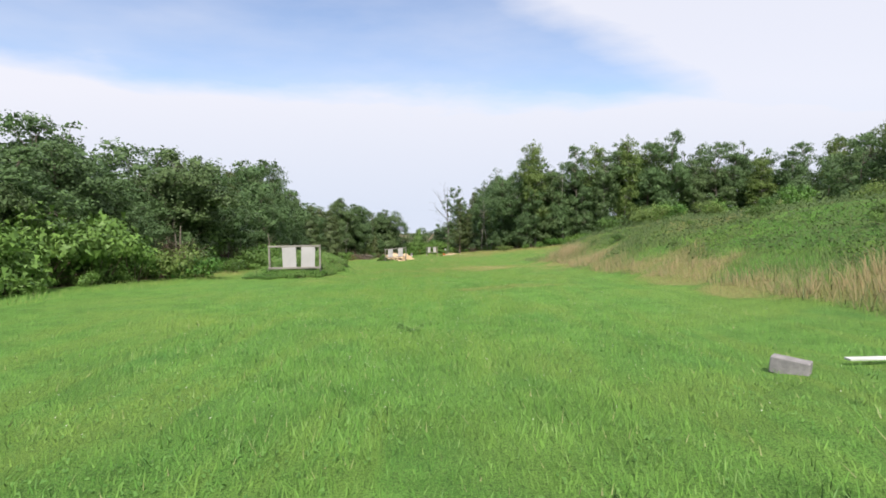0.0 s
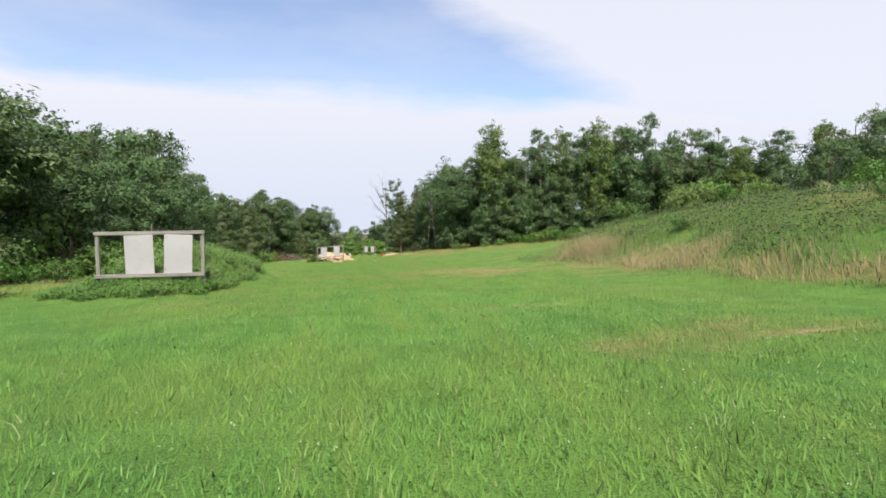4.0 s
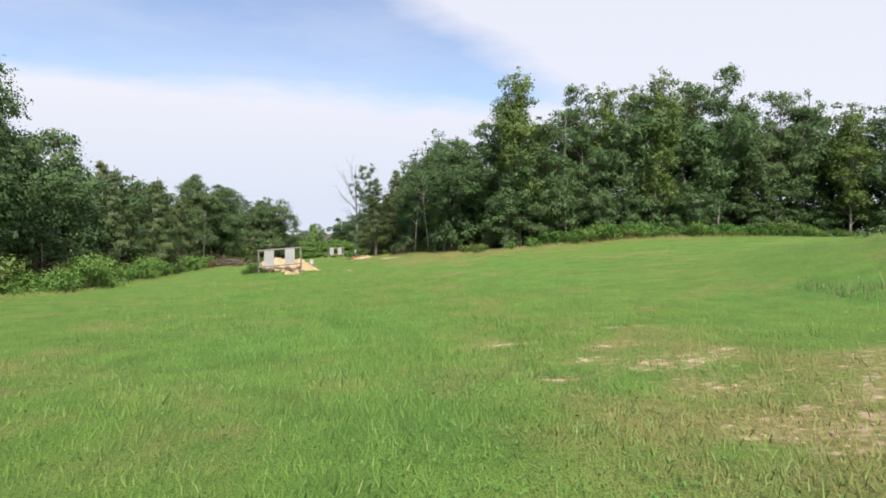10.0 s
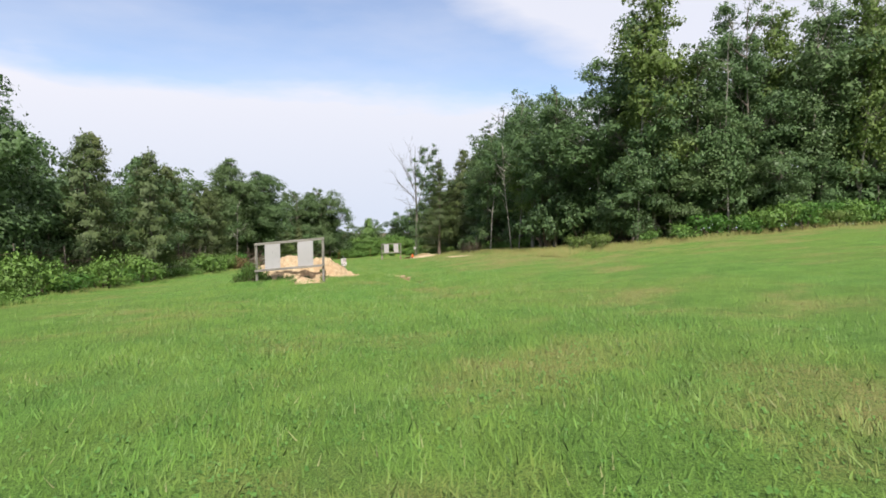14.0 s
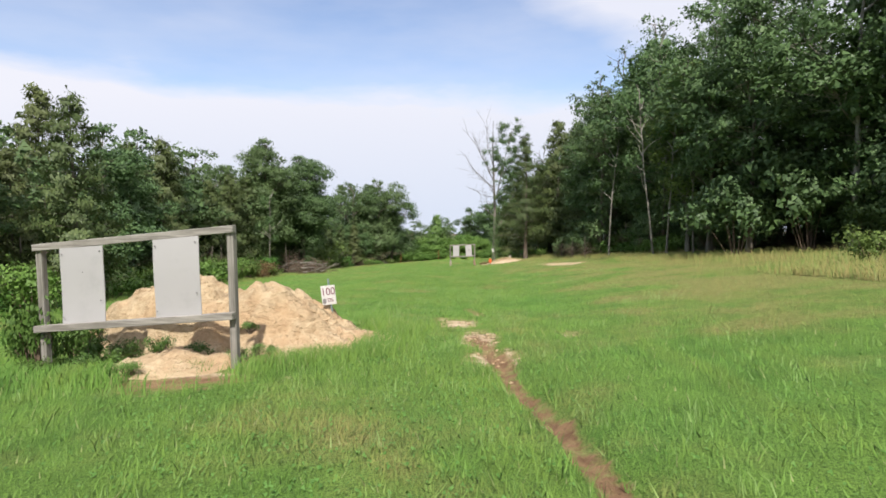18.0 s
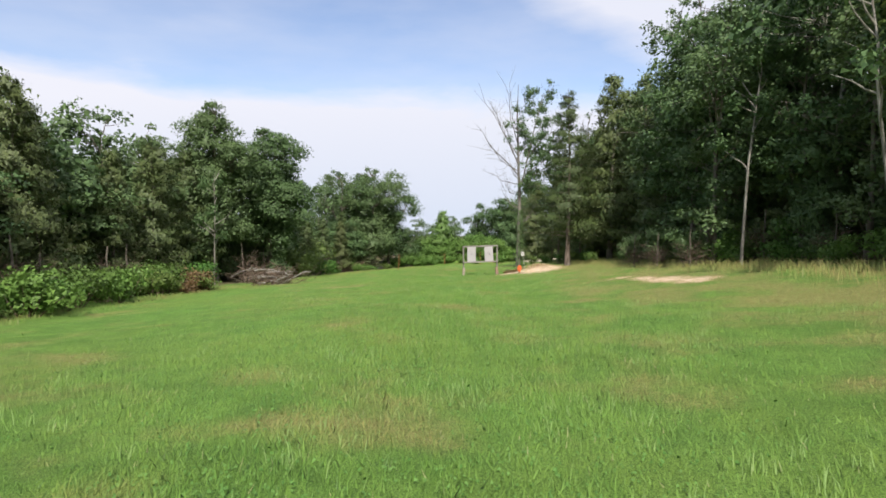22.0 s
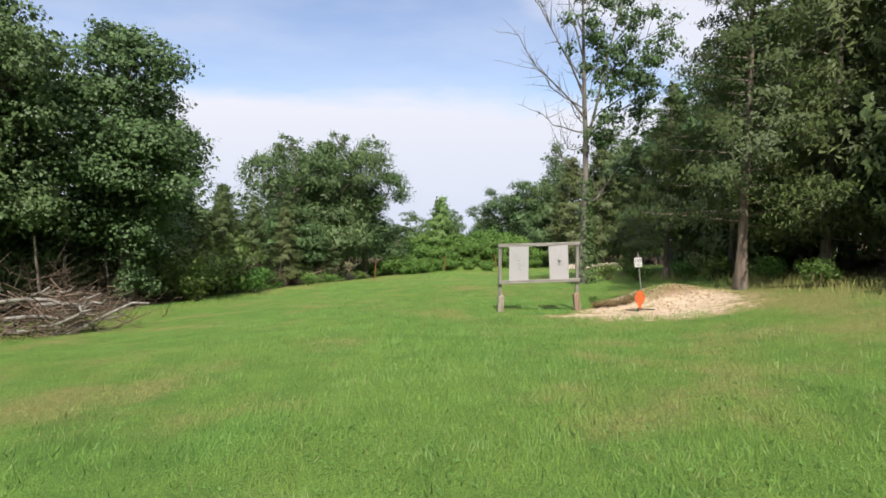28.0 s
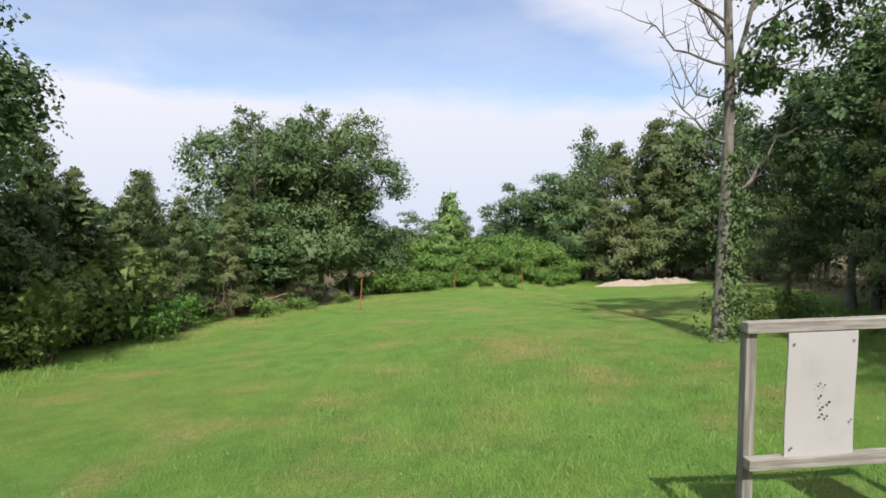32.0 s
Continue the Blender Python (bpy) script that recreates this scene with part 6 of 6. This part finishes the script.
edge_a, edge_r = g_edge.uniform(-3.4, 0.9, edge_n), 0.97 + np.abs(g_edge.normal(0, 0.12, edge_n)) + 0.05 * np.sin(np.arange(edge_n) * 0.37)
edge_x, edge_y = -5.9 + 2.7 * edge_r * np.cos(edge_a) + 0.12 * np.sin(edge_a * 9), 74.7 + 2.55 * edge_r * np.sin(edge_a) + 0.18 * np.sin(edge_a * 7 + 1)
sand_n = g_edge.integers(5, 22, 90)
sand_x = np.repeat(g_edge.normal(-0.3, 1.6, 90), sand_n) + g_edge.normal(0, 0.07, sand_n.sum())
sand_y = np.repeat(g_edge.normal(115.5, 0.5, 90), sand_n) + g_edge.normal(0, 0.06, sand_n.sum())
edge_keep = bare(edge_x, edge_y) < g_edge.uniform(0.2, 0.9, edge_n)
blade_stuff("grass_tufts", sand_x, sand_y, g_edge.uniform(0.04, 0.16, len(sand_x)), g_edge.uniform(0.005, 0.010, len(sand_x)), 0.9, "sparse grass tufts coming up through the sand")
blade_stuff("grass_tufts", edge_x[edge_keep], edge_y[edge_keep], g_edge.uniform(0.08, 0.3, int(edge_keep.sum())), g_edge.uniform(0.007, 0.014, int(edge_keep.sum())), 0.8, "rank grass round the mound's foot")


def scattered_clods(cx, cy, rx, ry, n, seed):
    """Lumps and chips of soil lying loose on the bare ground, too many to count."""
    g = np.random.default_rng(seed)
    x, y = g.normal(cx, rx, n), g.normal(cy, ry, n)
    keep = bare(x, y) > 0.5
    x, y = x[keep], y[keep]
    k = len(x)
    base = np.array([[1, 0, 0], [-1, 0, 0], [0, 1, 0], [0, -1, 0], [0, 0, 1], [0, 0, -1.0]])
    size = (0.008 + 0.045 * g.uniform(0, 1, k) ** 3)[:, None, None]
    v = base[None] * g.uniform(0.5, 1.0, (k, 6, 1)) * size * [1.2, 1.2, 0.6] + np.column_stack([x, y, land(x, y) - 0.02])[:, None]
    f = np.array([[0, 2, 4], [2, 1, 4], [1, 3, 4], [3, 0, 4], [2, 0, 5], [1, 2, 5], [3, 1, 5], [0, 3, 5]])
    me = mesh_of("soil_clods", v.reshape(-1, 3), (f[None] + (np.arange(k) * 6)[:, None, None]).reshape(-1, 3), SOIL)
    return tagged(new("soil_clods", me), "loose clods of sandy soil on bare ground", "clods", kind="stuff")


scattered_clods(0.8, 117.0, 1.6, 1.1, 420, 71)
scattered_clods(1.5, 118.8, 0.9, 0.6, 900, 75)
scattered_clods(-1.8, 75.0, 0.4, 1.6, 700, 72)
scattered_clods(2.2, 37.2, 2.0, 2.4, 1400, 73)
scattered_clods(3.9, 99.5, 1.0, 2.0, 600, 74)


def bent_rod(x, y):
    """A thin black rod stuck in the ground, its end bent over."""
    thing = new("bent_rod")
    bend = np.array([(0, 0, -0.15), (0.01, 0, 0.12), (0.03, 0, 0.24), (0.07, 0, 0.285), (0.16, 0.01, 0.295), (0.29, 0.02, 0.275)])
    v, f = tube(bend, [0.008] * 6, 7)
    part("rod", mesh_of("rod", v, f, SIGN_BLACK, smooth=True), None, thing)
    thing.matrix_basis = pose(x, y, float(land(x, y)))
    return tagged(thing, "thin black rod bent over behind the mound", "rod")


bent_rod(-6.3, 77.75)
for wx, wy, ws, wt in ((-7.2, 73.5, 0.8, 1.0), (-6.7, 73.35, 0.6, 1.1), (-7.0, 73.05, 0.6, 0.8), (-6.35, 73.6, 0.5, 1.2), (-7.5, 72.7, 0.6, 0.8), (-6.9, 72.5, 0.5, 0.7)):
    weed(wx, wy, ws, int(-wx * 30 + wy), SHRUB, "green weed in the shade below the stand", wt, 0.04)
DRY_BRUSH = leaf_material("dry_orange_brush", (0.12, 0.075, 0.035), (0.24, 0.150, 0.07), (0.17, 0.13, 0.055))
AUTUMN = leaf_material("orange_leaves", (0.17, 0.085, 0.028), (0.31, 0.16, 0.045), (0.20, 0.15, 0.045))
weed(-18.3, 128.9, 0.8, 351, AUTUMN, "small shrub with orange turning leaves", 3.0)
weed(-4.75, 76.05, 0.6, 352, SHRUB, "dark leafy weed behind the yard sign", 0.9)
weed(-4.35, 75.75, 0.5, 353, PALE, "leafy weed behind the yard sign", 0.9)
for wx, wy, ws in ((-18.2, 109.8, 2.2), (-18.5, 110.8, 2.6), (-18.9, 111.6, 1.8)):
    weed(wx, wy, ws, int(420 - wx * 10), DRY_BRUSH, "brown-orange dry brush in the hedge", 1.2)
for wx, wy, tall, squat in ((-15.0, 146.0, 4.9, 1.5), (-18.6, 133.6, 4.6, 1.1), (-20.4, 136.6, 6.2, 1.0), (-19.2, 140.6, 6.0, 1.0)):
    k = tall / 12.6
    tagged(copy_thing(near_cedar, pose(wx, wy, float(land(wx, wy)) - 0.6, 0, 0, wx * 50) @ Matrix.Diagonal((k * squat, k * squat, k, 1))), "olive bushy cedar at the meadow's end")
DRY_WEED = leaf_material("dry_brown_weed", (0.17, 0.115, 0.05), (0.30, 0.21, 0.10), (0.22, 0.19, 0.08))
for wx, wy, ws in ((-0.25, 118.35, 0.8), (0.1, 118.25, 0.7), (-0.6, 118.5, 0.7), (0.35, 118.4, 0.55)):
    weed(wx, wy, ws, int(400 + wx * 10), DRY_WEED, "brownish dry weed clump behind the sand", 0.7)
